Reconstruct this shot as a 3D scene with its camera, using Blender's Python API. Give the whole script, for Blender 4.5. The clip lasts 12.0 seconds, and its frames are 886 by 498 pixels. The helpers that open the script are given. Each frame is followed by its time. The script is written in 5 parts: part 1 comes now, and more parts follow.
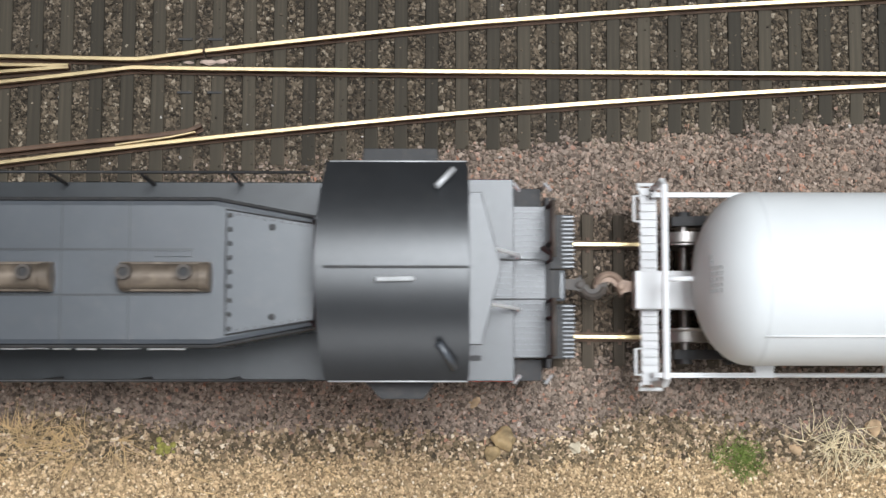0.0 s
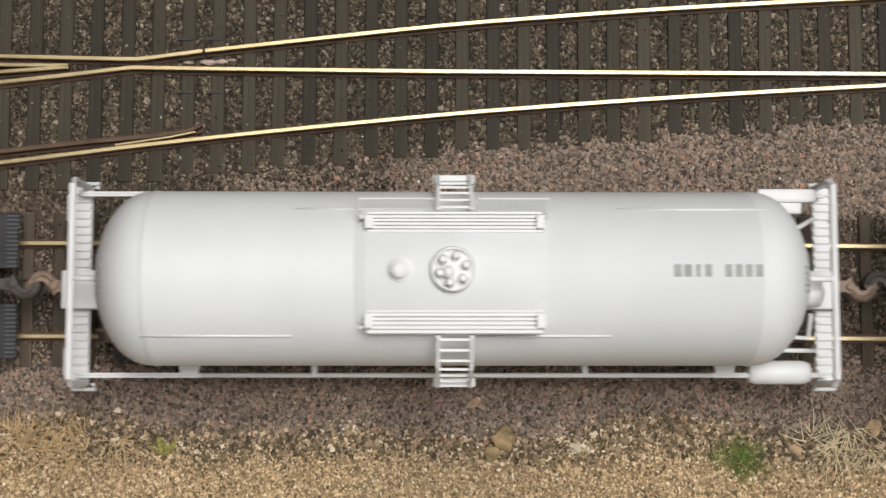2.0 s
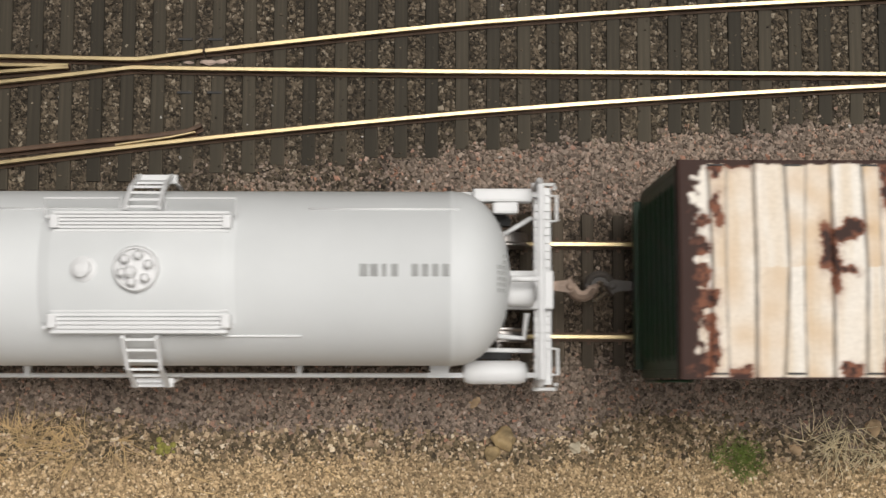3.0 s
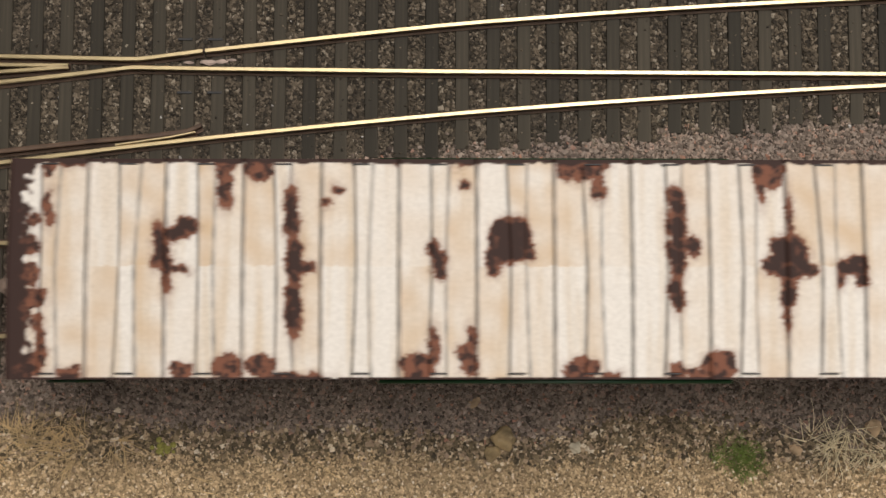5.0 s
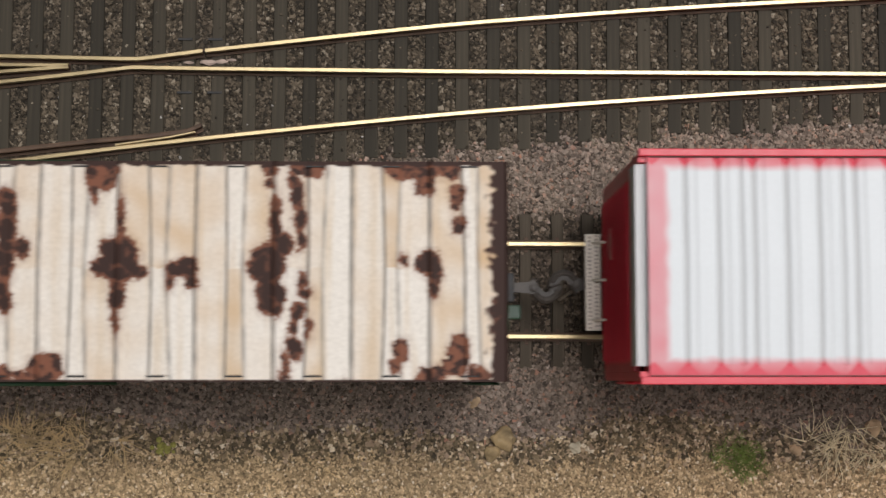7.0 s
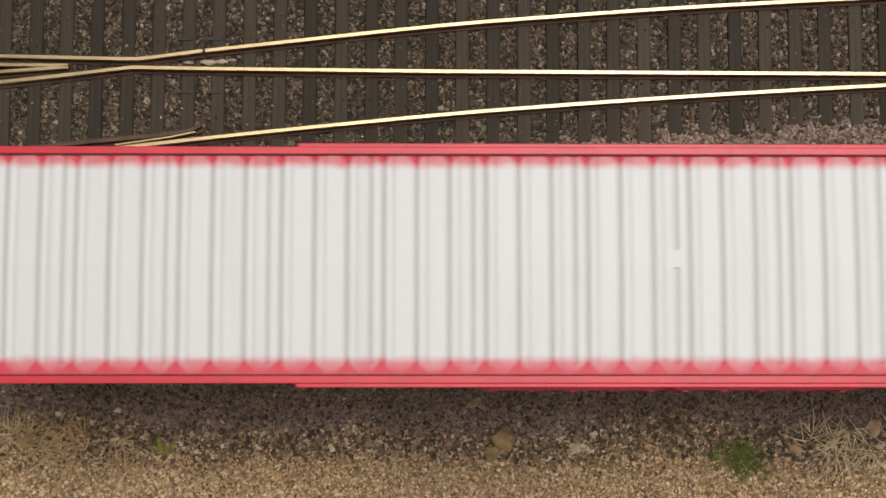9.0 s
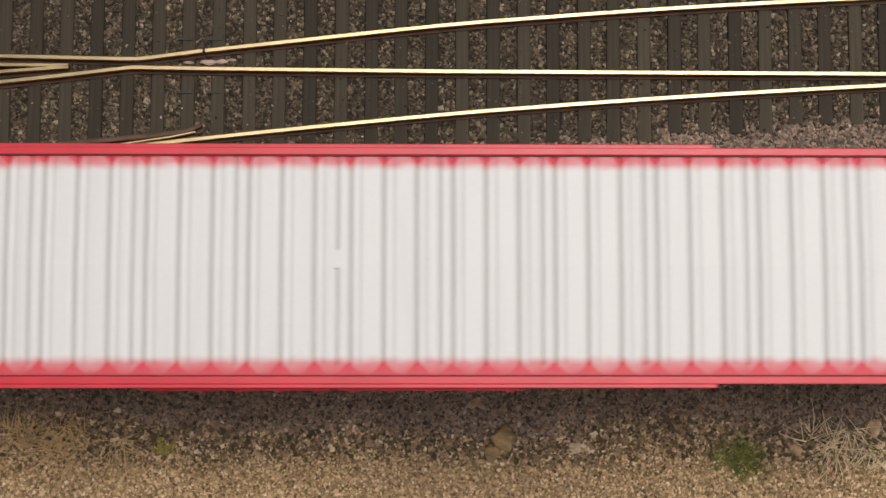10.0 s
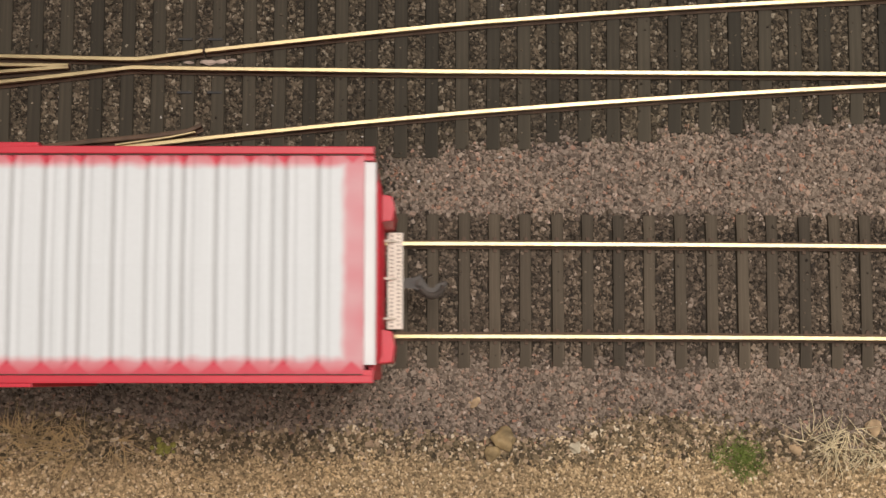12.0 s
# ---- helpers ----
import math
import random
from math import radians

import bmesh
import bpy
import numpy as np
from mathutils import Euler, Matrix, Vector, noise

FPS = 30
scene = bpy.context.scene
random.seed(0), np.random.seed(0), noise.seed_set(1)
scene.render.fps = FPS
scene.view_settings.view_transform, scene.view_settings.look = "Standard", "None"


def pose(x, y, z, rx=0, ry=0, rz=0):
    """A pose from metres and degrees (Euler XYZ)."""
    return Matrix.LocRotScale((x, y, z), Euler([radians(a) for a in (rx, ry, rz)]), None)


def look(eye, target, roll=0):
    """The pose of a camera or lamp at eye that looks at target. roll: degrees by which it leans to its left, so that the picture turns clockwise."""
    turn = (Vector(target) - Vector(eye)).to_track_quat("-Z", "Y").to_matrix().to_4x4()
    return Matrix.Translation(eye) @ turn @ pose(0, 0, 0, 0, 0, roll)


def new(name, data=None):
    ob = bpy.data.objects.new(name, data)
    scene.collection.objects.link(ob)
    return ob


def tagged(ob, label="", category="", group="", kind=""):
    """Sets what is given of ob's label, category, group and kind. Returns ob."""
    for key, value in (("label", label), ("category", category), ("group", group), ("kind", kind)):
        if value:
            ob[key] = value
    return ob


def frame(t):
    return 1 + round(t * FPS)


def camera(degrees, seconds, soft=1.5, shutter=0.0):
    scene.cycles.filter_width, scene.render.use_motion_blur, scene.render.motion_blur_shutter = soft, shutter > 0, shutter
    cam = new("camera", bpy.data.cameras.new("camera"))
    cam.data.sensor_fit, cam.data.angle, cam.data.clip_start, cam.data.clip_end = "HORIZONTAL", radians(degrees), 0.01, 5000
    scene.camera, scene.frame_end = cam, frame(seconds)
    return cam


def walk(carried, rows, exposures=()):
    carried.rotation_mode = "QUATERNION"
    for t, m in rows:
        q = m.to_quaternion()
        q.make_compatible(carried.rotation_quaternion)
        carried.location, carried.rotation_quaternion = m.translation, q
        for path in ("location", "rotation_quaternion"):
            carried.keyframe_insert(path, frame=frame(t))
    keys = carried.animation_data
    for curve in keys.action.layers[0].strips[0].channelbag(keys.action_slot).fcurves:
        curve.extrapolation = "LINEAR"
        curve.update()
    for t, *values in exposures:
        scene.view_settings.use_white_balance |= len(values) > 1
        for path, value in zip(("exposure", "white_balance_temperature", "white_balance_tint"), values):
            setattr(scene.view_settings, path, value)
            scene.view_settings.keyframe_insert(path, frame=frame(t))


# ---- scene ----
# A model railway in 1:87, seen from above. Lengths are given in millimetres and built in metres; rail tops lie at z = 0.
MM = 0.001
SPEED = 50.6  # train speed, mm/s, towards -x

cam = camera(35.0, 12.0, soft=1.5, shutter=0.4)
EYE = pose(0.0, -0.0164, 0.2615, 5.25, -0.78, 0.0)
walk(cam, [(0.0, EYE), (12.0, EYE)],
     exposures=[(0.0, 0.62, 5950, 8), (0.5, 0.42, 6020, 8), (1.0, 0.29, 6100, 9), (2.0, 0.18, 6450, 10), (2.7, 0.14, 6550, 10), (4.3, 0.02, 6650, 11), (5.5, -0.02, 6600, 12), (7.0, -0.05, 6350, 12), (7.5, -0.07, 6250, 12), (9.3, -0.07, 6900, 14), (11.0, -0.07, 6950, 14), (12.0, 0.0, 7000, 14)])

# ---- light: a wide ceiling panel, a brighter lamp north-east of the camera, a weak fill added in the south ----
world = bpy.data.worlds.new("room_air")
scene.world = world
world.use_nodes = True
world.node_tree.nodes["Background"].inputs[0].default_value = (1.0, 0.93, 0.85, 1)
world.node_tree.nodes["Background"].inputs[1].default_value = 0.25
lamp_data = bpy.data.lights.new("ceiling_lamp", "AREA")
lamp_data.shape, lamp_data.size, lamp_data.size_y = "RECTANGLE", 0.42, 0.46
lamp_data.energy, lamp_data.color = 9.6, (1.0, 0.99, 0.97)
lamp = new("ceiling_lamp", lamp_data)
lamp.matrix_basis = pose(0.25, 0.27, 1.30)
panel_data = bpy.data.lights.new("ceiling_panel", "AREA")
panel_data.shape, panel_data.size, panel_data.size_y = "RECTANGLE", 1.25, 1.0
panel_data.energy, panel_data.color = 11.5, (1.0, 0.99, 0.97)
panel = new("ceiling_panel", panel_data)
panel.matrix_basis = pose(0.42, 0.31, 1.36)
# unseen fill, added to lift the train's south flank and the ground there
side_data = bpy.data.lights.new("south_fill", "AREA")
side_data.shape, side_data.size, side_data.size_y = "RECTANGLE", 0.9, 0.35
side_data.energy, side_data.color = 2.6, (1.0, 0.97, 0.94)
side_lamp = new("south_fill", side_data)
side_lamp.matrix_basis = look((0.1, -0.93, 0.66), (0.0, 0.0, 0.0))


# ---- materials ----
def nodes_of(name):
    m = bpy.data.materials.new(name)
    m.use_nodes = True
    nt = m.node_tree
    return m, nt, nt.nodes["Principled BSDF"]


def link(nt, a, b):
    nt.links.new(a, b)


def coords(nt, scale, detail=3.0, rough=0.55):
    tc = nt.nodes.new("ShaderNodeTexCoord")
    n = nt.nodes.new("ShaderNodeTexNoise")
    n.inputs["Scale"].default_value = scale
    n.inputs["Detail"].default_value = detail
    n.inputs["Roughness"].default_value = rough
    link(nt, tc.outputs["Object"], n.inputs["Vector"])
    return n


def ramp(nt, fac, stops):
    r = nt.nodes.new("ShaderNodeValToRGB")
    while len(r.color_ramp.elements) < len(stops):
        r.color_ramp.elements.new(0.5)
    for e, (p, c) in zip(r.color_ramp.elements, stops):
        e.position, e.color = p, (*c, 1)
    link(nt, fac, r.inputs[0])
    return r.outputs[0]


def mix(nt, fac, a, b, kind="MIX"):
    n = nt.nodes.new("ShaderNodeMix")
    n.data_type, n.blend_type = "RGBA", kind
    for sock, v in ((n.inputs[0], fac), (n.inputs[6], a), (n.inputs[7], b)):
        if isinstance(v, (int, float)):
            sock.default_value = v
        elif isinstance(v, tuple):
            sock.default_value = (*v, 1)
        else:
            link(nt, v, sock)
    return n.outputs[2]


def bump(nt, bsdf, height, strength, dist):
    b = nt.nodes.new("ShaderNodeBump")
    b.inputs["Strength"].default_value, b.inputs["Distance"].default_value = strength, dist
    link(nt, height, b.inputs["Height"])
    link(nt, b.outputs[0], bsdf.inputs["Normal"])


def painted(name, colour, rough=0.45, metal=0.0, vary=0.12, scale=250.0, dirt=None, dirt_amount=0.3, relief=0.15, shine=0.5, each=0.0):
    """Paint or plastic with blotches at two scales and a fine grain."""
    m, nt, b = nodes_of(name)
    big, fine = coords(nt, scale), coords(nt, scale * 9)
    lo = tuple(c * (1 - vary) for c in colour)
    hi = tuple(min(1, c * (1 + vary)) for c in colour)
    col = ramp(nt, big.outputs[0], [(0.3, lo), (0.7, hi)])
    if dirt:
        spots = coords(nt, scale * 2.3, 6.0, 0.7)
        mask = ramp(nt, spots.outputs[0], [(0.5, (0, 0, 0)), (0.75, (dirt_amount,) * 3)])
        col = mix(nt, mask, col, dirt)
    if each:
        info = nt.nodes.new("ShaderNodeObjectInfo")
        tone = ramp(nt, info.outputs["Random"], [(0.0, (1 - each,) * 3), (1.0, (1 + each, 1 + each * 0.9, 1 + each * 0.75))])
        col = mix(nt, 1.0, col, tone, "MULTIPLY")
    link(nt, col, b.inputs["Base Color"])
    b.inputs["Specular IOR Level"].default_value = shine
    r = nt.nodes.new("ShaderNodeMapRange")
    r.inputs[3].default_value, r.inputs[4].default_value = rough - 0.08, rough + 0.1
    link(nt, fine.outputs[0], r.inputs[0])
    link(nt, r.outputs[0], b.inputs["Roughness"])
    b.inputs["Metallic"].default_value = metal
    bump(nt, b, fine.outputs[0], relief, 0.00005)
    return m


def grains(name, stops, rough=0.85):
    """Stones that differ one by one in colour, with a mottled face."""
    m, nt, b = nodes_of(name)
    geo = nt.nodes.new("ShaderNodeNewGeometry")
    col = ramp(nt, geo.outputs["Random Per Island"], stops)
    n = coords(nt, 1800.0, 4.0, 0.7)
    shade = ramp(nt, n.outputs[0], [(0.25, (0.6, 0.57, 0.54)), (0.75, (1.15, 1.15, 1.15))])
    big = coords(nt, 45.0, 3.0, 0.6)
    tone = ramp(nt, big.outputs[0], [(0.3, (0.78, 0.76, 0.78)), (0.7, (1.15, 1.12, 1.1))])
    link(nt, mix(nt, 1.0, mix(nt, 1.0, col, shade, "MULTIPLY"), tone, "MULTIPLY"), b.inputs["Base Color"])
    b.inputs["Roughness"].default_value = rough
    bump(nt, b, n.outputs[0], 0.5, 0.0001)
    return m


M = {}
M["ballast_dark"] = grains("dark_ballast", [(0.0, (0.024, 0.018, 0.011)), (0.4, (0.072, 0.057, 0.037)), (0.75, (0.142, 0.112, 0.075)), (0.93, (0.23, 0.185, 0.13)), (1.0, (0.38, 0.33, 0.25))])
M["ballast_near"] = grains("brown_ballast", [(0.0, (0.030, 0.022, 0.015)), (0.45, (0.105, 0.080, 0.056)), (0.8, (0.19, 0.146, 0.105)), (0.95, (0.28, 0.215, 0.155)), (1.0, (0.42, 0.34, 0.27))])
M["ballast_grey"] = grains("grey_ballast", [(0.0, (0.055, 0.042, 0.032)), (0.15, (0.15, 0.115, 0.089)), (0.5, (0.27, 0.217, 0.170)), (0.8, (0.375, 0.303, 0.242)), (0.93, (0.40, 0.285, 0.215)), (0.975, (0.42, 0.22, 0.145)), (1.0, (0.60, 0.51, 0.43))])
M["gravel_mixed"] = grains("mixed_gravel", [(0.0, (0.06, 0.046, 0.026)), (0.35, (0.17, 0.13, 0.074)), (0.6, (0.31, 0.235, 0.138)), (0.78, (0.42, 0.31, 0.21)), (0.92, (0.66, 0.51, 0.32)), (1.0, (0.86, 0.76, 0.58))])
M["gravel_tan"] = grains("tan_gravel", [(0.0, (0.13, 0.09, 0.046)), (0.3, (0.40, 0.292, 0.162)), (0.72, (0.64, 0.48, 0.276)), (0.93, (0.84, 0.65, 0.40)), (1.0, (0.95, 0.84, 0.64))])
M["pale_speck"] = grains("pale_specks", [(0.0, (0.45, 0.42, 0.38)), (1.0, (0.85, 0.83, 0.78))])
M["stone_tan"] = painted("orange_tan_stone", (0.42, 0.29, 0.17), 0.85, vary=0.35, scale=500, relief=0.6)
M["stone_pale"] = painted("pale_stone", (0.50, 0.43, 0.31), 0.85, vary=0.3, scale=500, relief=0.6)
M["stone"] = painted("buff_stone", (0.25, 0.175, 0.085), 0.8, vary=0.5, scale=330, dirt=(0.42, 0.32, 0.18), dirt_amount=0.8, relief=0.7)


def soil():
    m, nt, b = nodes_of("layout_soil")
    geo = nt.nodes.new("ShaderNodeNewGeometry")
    sep = nt.nodes.new("ShaderNodeSeparateXYZ")
    link(nt, geo.outputs["Position"], sep.inputs[0])
    wob = coords(nt, 60.0, 4.0)
    add = nt.nodes.new("ShaderNodeMath")
    add.operation = "MULTIPLY_ADD"
    add.inputs[1].default_value = 0.012
    link(nt, wob.outputs[0], add.inputs[0])
    link(nt, sep.outputs[1], add.inputs[2])
    mr = nt.nodes.new("ShaderNodeMapRange")
    mr.inputs[1].default_value, mr.inputs[2].default_value = -0.034, 0.066
    link(nt, add.outputs[0], mr.inputs[0])
    n = coords(nt, 900.0, 6.0, 0.7)
    sand, mixed, grey, dark = (0.33, 0.245, 0.14), (0.15, 0.115, 0.066), (0.19, 0.143, 0.105), (0.045, 0.035, 0.024)
    bed = ramp(nt, mr.outputs[0], [(0.06, sand), (0.09, mixed), (0.13, mixed), (0.16, grey), (0.245, grey), (0.275, dark), (0.53, dark), (0.56, grey), (0.64, grey), (0.70, dark)])
    shade = ramp(nt, n.outputs[0], [(0.25, (0.45, 0.43, 0.40)), (0.75, (1.25, 1.25, 1.25))])
    link(nt, mix(nt, 1.0, bed, shade, "MULTIPLY"), b.inputs["Base Color"])
    b.inputs["Roughness"].default_value = 0.95
    bump(nt, b, n.outputs[0], 0.9, 0.0004)
    return m


M["soil"] = soil()
M["tie_brown"] = painted("brown_tie_plastic", (0.088, 0.070, 0.051), 0.75, vary=0.3, scale=420, dirt=(0.17, 0.135, 0.10), dirt_amount=0.65, relief=0.9, shine=0.2, each=0.3)
M["tie"] = painted("weathered_tie_plastic", (0.054, 0.046, 0.034), 0.75, vary=0.3, scale=330, dirt=(0.13, 0.105, 0.075), dirt_amount=0.6, relief=0.9, shine=0.2, each=0.35)
M["rail_top"] = painted("worn_nickel_silver", (0.46, 0.36, 0.205), 0.39, 1.0, vary=0.12, scale=120, relief=0.05)
M["rail_side"] = painted("rusty_rail_paint", (0.11, 0.065, 0.04), 0.7, vary=0.3, scale=300)
M["joint_pale"] = painted("pale_glue_trace", (0.45, 0.34, 0.28), 0.8, vary=0.3, scale=700)
M["straw"] = painted("dry_straw", (0.58, 0.41, 0.21), 0.7, vary=0.35, scale=300)
M["straw_pale"] = painted("bleached_straw", (0.74, 0.62, 0.40), 0.7, vary=0.3, scale=300)
M["green"] = painted("green_flock", (0.17, 0.22, 0.05), 0.8, vary=0.4, scale=400)
M["moss"] = painted("yellow_moss", (0.26, 0.24, 0.06), 0.9, vary=0.4, scale=900, relief=0.8)
M["wall"] = painted("dark_bounce_wall", (0.12, 0.112, 0.102), 0.9, vary=0.04, scale=3)
M["ceiling"] = painted("dark_bounce_ceiling", (0.22, 0.213, 0.205), 0.9, vary=0.03, scale=3)
M["black"] = painted("satin_black_paint", (0.014, 0.015, 0.017), 0.37, vary=0.12, scale=160, dirt=(0.06, 0.055, 0.05), dirt_amount=0.12, relief=0.08, shine=0.9)
M["hood"] = painted("dark_grey_paint", (0.05, 0.055, 0.063), 0.35, vary=0.1, scale=140, dirt=(0.12, 0.11, 0.1), dirt_amount=0.15, relief=0.08, shine=0.8)
M["deck_black"] = painted("dull_black_deck", (0.024, 0.026, 0.028), 0.32, vary=0.15, scale=300, relief=0.1, shine=0.6)
M["frame_black"] = painted("underframe_black", (0.018, 0.017, 0.017), 0.6, vary=0.3, scale=300, dirt=(0.08, 0.06, 0.045), dirt_amount=0.4)
M["loco_red"] = painted("signal_red_paint", (0.86, 0.05, 0.028), 0.26, vary=0.08, scale=150)
M["car_red"] = painted("crimson_paint", (0.60, 0.03, 0.05), 0.42, vary=0.1, scale=120, relief=0.1)
M["white"] = painted("white_tank_paint", (0.66, 0.668, 0.664), 0.5, vary=0.025, scale=90, relief=0.06, shine=0.3)
M["white_part"] = painted("white_moulded_plastic", (0.71, 0.705, 0.70), 0.5, vary=0.03, scale=200, relief=0.1)
M["cream"] = painted("cream_plastic", (0.78, 0.70, 0.60), 0.55, vary=0.06, scale=300)
M["wheel"] = painted("worn_wheel_steel", (0.36, 0.33, 0.31), 0.4, 1.0, vary=0.2, scale=400)
M["silver"] = painted("silver_paint", (0.5, 0.5, 0.5), 0.45, 0.2, vary=0.1, scale=400)
M["bright"] = painted("polished_steel", (0.72, 0.70, 0.68), 0.28, 1.0, vary=0.08, scale=400)
M["exhaust"] = painted("weathered_exhaust_metal", (0.15, 0.118, 0.088), 0.5, 0.3, vary=0.5, scale=160, dirt=(0.05, 0.035, 0.025), dirt_amount=0.8)
M["coupler"] = painted("rusty_coupler", (0.21, 0.145, 0.105), 0.55, 0.3, vary=0.35, scale=500, dirt=(0.5, 0.4, 0.32), dirt_amount=0.3)
M["coupler_dark"] = painted("dark_coupler", (0.055, 0.043, 0.034), 0.55, 0.0, vary=0.3, scale=500)
M["green_paint"] = painted("dark_green_paint", (0.008, 0.038, 0.012), 0.5, vary=0.25, scale=150, dirt=(0.05, 0.035, 0.02), dirt_amount=0.5)
M["rust_brown"] = painted("dark_rust", (0.07, 0.038, 0.027), 0.75, vary=0.4, scale=300, relief=0.4)
M["lettering"] = painted("grey_lettering", (0.30, 0.30, 0.29), 0.6, vary=0.1, scale=500)
M["window"] = painted("smoked_window_glass", (0.02, 0.02, 0.022), 0.12, vary=0.05, scale=100)
M["pale_window"] = painted("clear_window_plastic", (0.60, 0.20, 0.16), 0.15, vary=0.05, scale=100)


def roof_paint(name, base_lo, base_hi, over, over_dark, attribute, groove, rough, grit=0.25):
    """Roof paint: base colour with soft streaks, a second colour where the attribute says, a grey tint along the
    grooves.
    """
    m, nt, b = nodes_of(name)
    tc = nt.nodes.new("ShaderNodeTexCoord")
    mp = nt.nodes.new("ShaderNodeMapping")
    mp.inputs["Scale"].default_value = (420.0, 28.0, 100.0)
    streak = nt.nodes.new("ShaderNodeTexNoise")
    streak.inputs["Scale"].default_value, streak.inputs["Detail"].default_value = 1.0, 4.0
    link(nt, tc.outputs["Object"], mp.inputs[0])
    link(nt, mp.outputs[0], streak.inputs["Vector"])
    fine = coords(nt, 1500.0, 5.0, 0.7)
    base = ramp(nt, streak.outputs[0], [(0.3, base_lo), (0.5, base_hi)])
    speck = ramp(nt, fine.outputs[0], [(0.3, (1 - grit / 2, 1 - grit / 1.8, 1 - grit / 1.6)), (0.7, (1 + grit / 4,) * 3)])
    base = mix(nt, 1.0, base, speck, "MULTIPLY")
    tan = nt.nodes.new("ShaderNodeAttribute")
    tan.attribute_name = "tan"
    base = mix(nt, tan.outputs["Fac"], base, (0.60, 0.42, 0.25))
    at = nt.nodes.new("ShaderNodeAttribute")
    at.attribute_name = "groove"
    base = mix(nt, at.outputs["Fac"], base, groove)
    a2 = nt.nodes.new("ShaderNodeAttribute")
    a2.attribute_name = attribute
    mottle = coords(nt, 700.0, 5.0, 0.65)
    core = nt.nodes.new("ShaderNodeAttribute")
    core.attribute_name = "core"
    blend = nt.nodes.new("ShaderNodeMath")
    blend.operation, blend.use_clamp = "MULTIPLY_ADD", True
    blend.inputs[1].default_value = 0.55
    link(nt, mottle.outputs[0], blend.inputs[0])
    lower = nt.nodes.new("ShaderNodeMath")
    lower.operation = "SUBTRACT"
    lower.inputs[0].default_value = 0.5
    link(nt, core.outputs["Fac"], lower.inputs[1])
    link(nt, lower.outputs[0], blend.inputs[2])
    second = ramp(nt, blend.outputs[0], [(0.1, over_dark), (0.7, over)])
    col = mix(nt, a2.outputs["Fac"], base, second)
    link(nt, col, b.inputs["Base Color"])
    b.inputs["Roughness"].default_value = rough
    b.inputs["Specular IOR Level"].default_value = 0.3
    bump(nt, b, fine.outputs[0], grit, 0.00008)
    return m


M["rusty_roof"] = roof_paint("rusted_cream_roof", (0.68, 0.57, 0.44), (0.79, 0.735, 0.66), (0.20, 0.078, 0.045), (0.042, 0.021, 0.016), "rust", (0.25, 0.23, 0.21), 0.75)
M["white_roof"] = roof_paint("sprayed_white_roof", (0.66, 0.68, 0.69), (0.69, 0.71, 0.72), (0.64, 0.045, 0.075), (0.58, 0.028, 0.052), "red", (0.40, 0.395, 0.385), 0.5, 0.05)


# ---- mesh helpers (millimetres in, metres out) ----
def bx(bm, x0, x1, y0, y1, z0, z1, bevel=0.0):
    vs = [bm.verts.new((x, y, z)) for x in (x0, x1) for y in (y0, y1) for z in (z0, z1)]
    fs = [bm.faces.new([vs[i] for i in q]) for q in ((0, 1, 3, 2), (4, 6, 7, 5), (0, 4, 5, 1), (2, 3, 7, 6), (0, 2, 6, 4), (1, 5, 7, 3))]
    if bevel:
        es = {e for f in fs for e in f.edges}
        bmesh.ops.bevel(bm, geom=list(es), offset=bevel, segments=2, affect="EDGES", profile=0.6)
    return bm


def rod(bm, points, r, seg=8):
    """A round bar along points."""
    pts = [Vector(p) for p in points]
    rings = []
    for i, p in enumerate(pts):
        d = (pts[min(i + 1, len(pts) - 1)] - pts[max(i - 1, 0)]).normalized()
        a = d.orthogonal().normalized() if abs(d.z) < 0.9 else Vector((1, 0, 0)).cross(d).normalized()
        if abs(d.z) < 0.9:
            a = d.cross(Vector((0, 0, 1))).normalized()
        c = d.cross(a)
        rings.append([bm.verts.new(p + r * (math.cos(2 * math.pi * k / seg) * a + math.sin(2 * math.pi * k / seg) * c)) for k in range(seg)])
    for r0, r1 in zip(rings, rings[1:]):
        for k in range(seg):
            bm.faces.new((r0[k], r0[(k + 1) % seg], r1[(k + 1) % seg], r1[k])).smooth = True
    bm.faces.new(rings[0][::-1])
    bm.faces.new(rings[-1])
    return bm


def turned(bm, profile, axis="z", at=(0, 0, 0), seg=32):
    """A body of revolution: profile rows of (radius, along)."""
    def place(r, h, a):
        c, s = r * math.cos(a), r * math.sin(a)
        v = {"z": (c, s, h), "x": (h, c, s), "y": (c, h, s)}[axis]
        return Vector(v) + Vector(at)
    rings = []
    for r, h in profile:
        rings.append([bm.verts.new(place(max(r, 1e-4), h, 2 * math.pi * k / seg)) for k in range(seg)])
    for r0, r1 in zip(rings, rings[1:]):
        for k in range(seg):
            bm.faces.new((r0[k], r0[(k + 1) % seg], r1[(k + 1) % seg], r1[k])).smooth = True
    bm.faces.new(rings[0])
    bm.faces.new(rings[-1])
    return bm


def slab(bm, outline, z0, z1, bevel=0.0):
    """An outline of (x, y) with thickness."""
    lo = [bm.verts.new((x, y, z0)) for x, y in outline]
    hi = [bm.verts.new((x, y, z1)) for x, y in outline]
    n = len(outline)
    fs = [bm.faces.new(lo[::-1]), bm.faces.new(hi)]
    fs += [bm.faces.new((lo[i], lo[(i + 1) % n], hi[(i + 1) % n], hi[i])) for i in range(n)]
    if bevel:
        bmesh.ops.bevel(bm, geom=list(fs[1].edges), offset=bevel, segments=2, affect="EDGES", profile=0.6)
    return bm


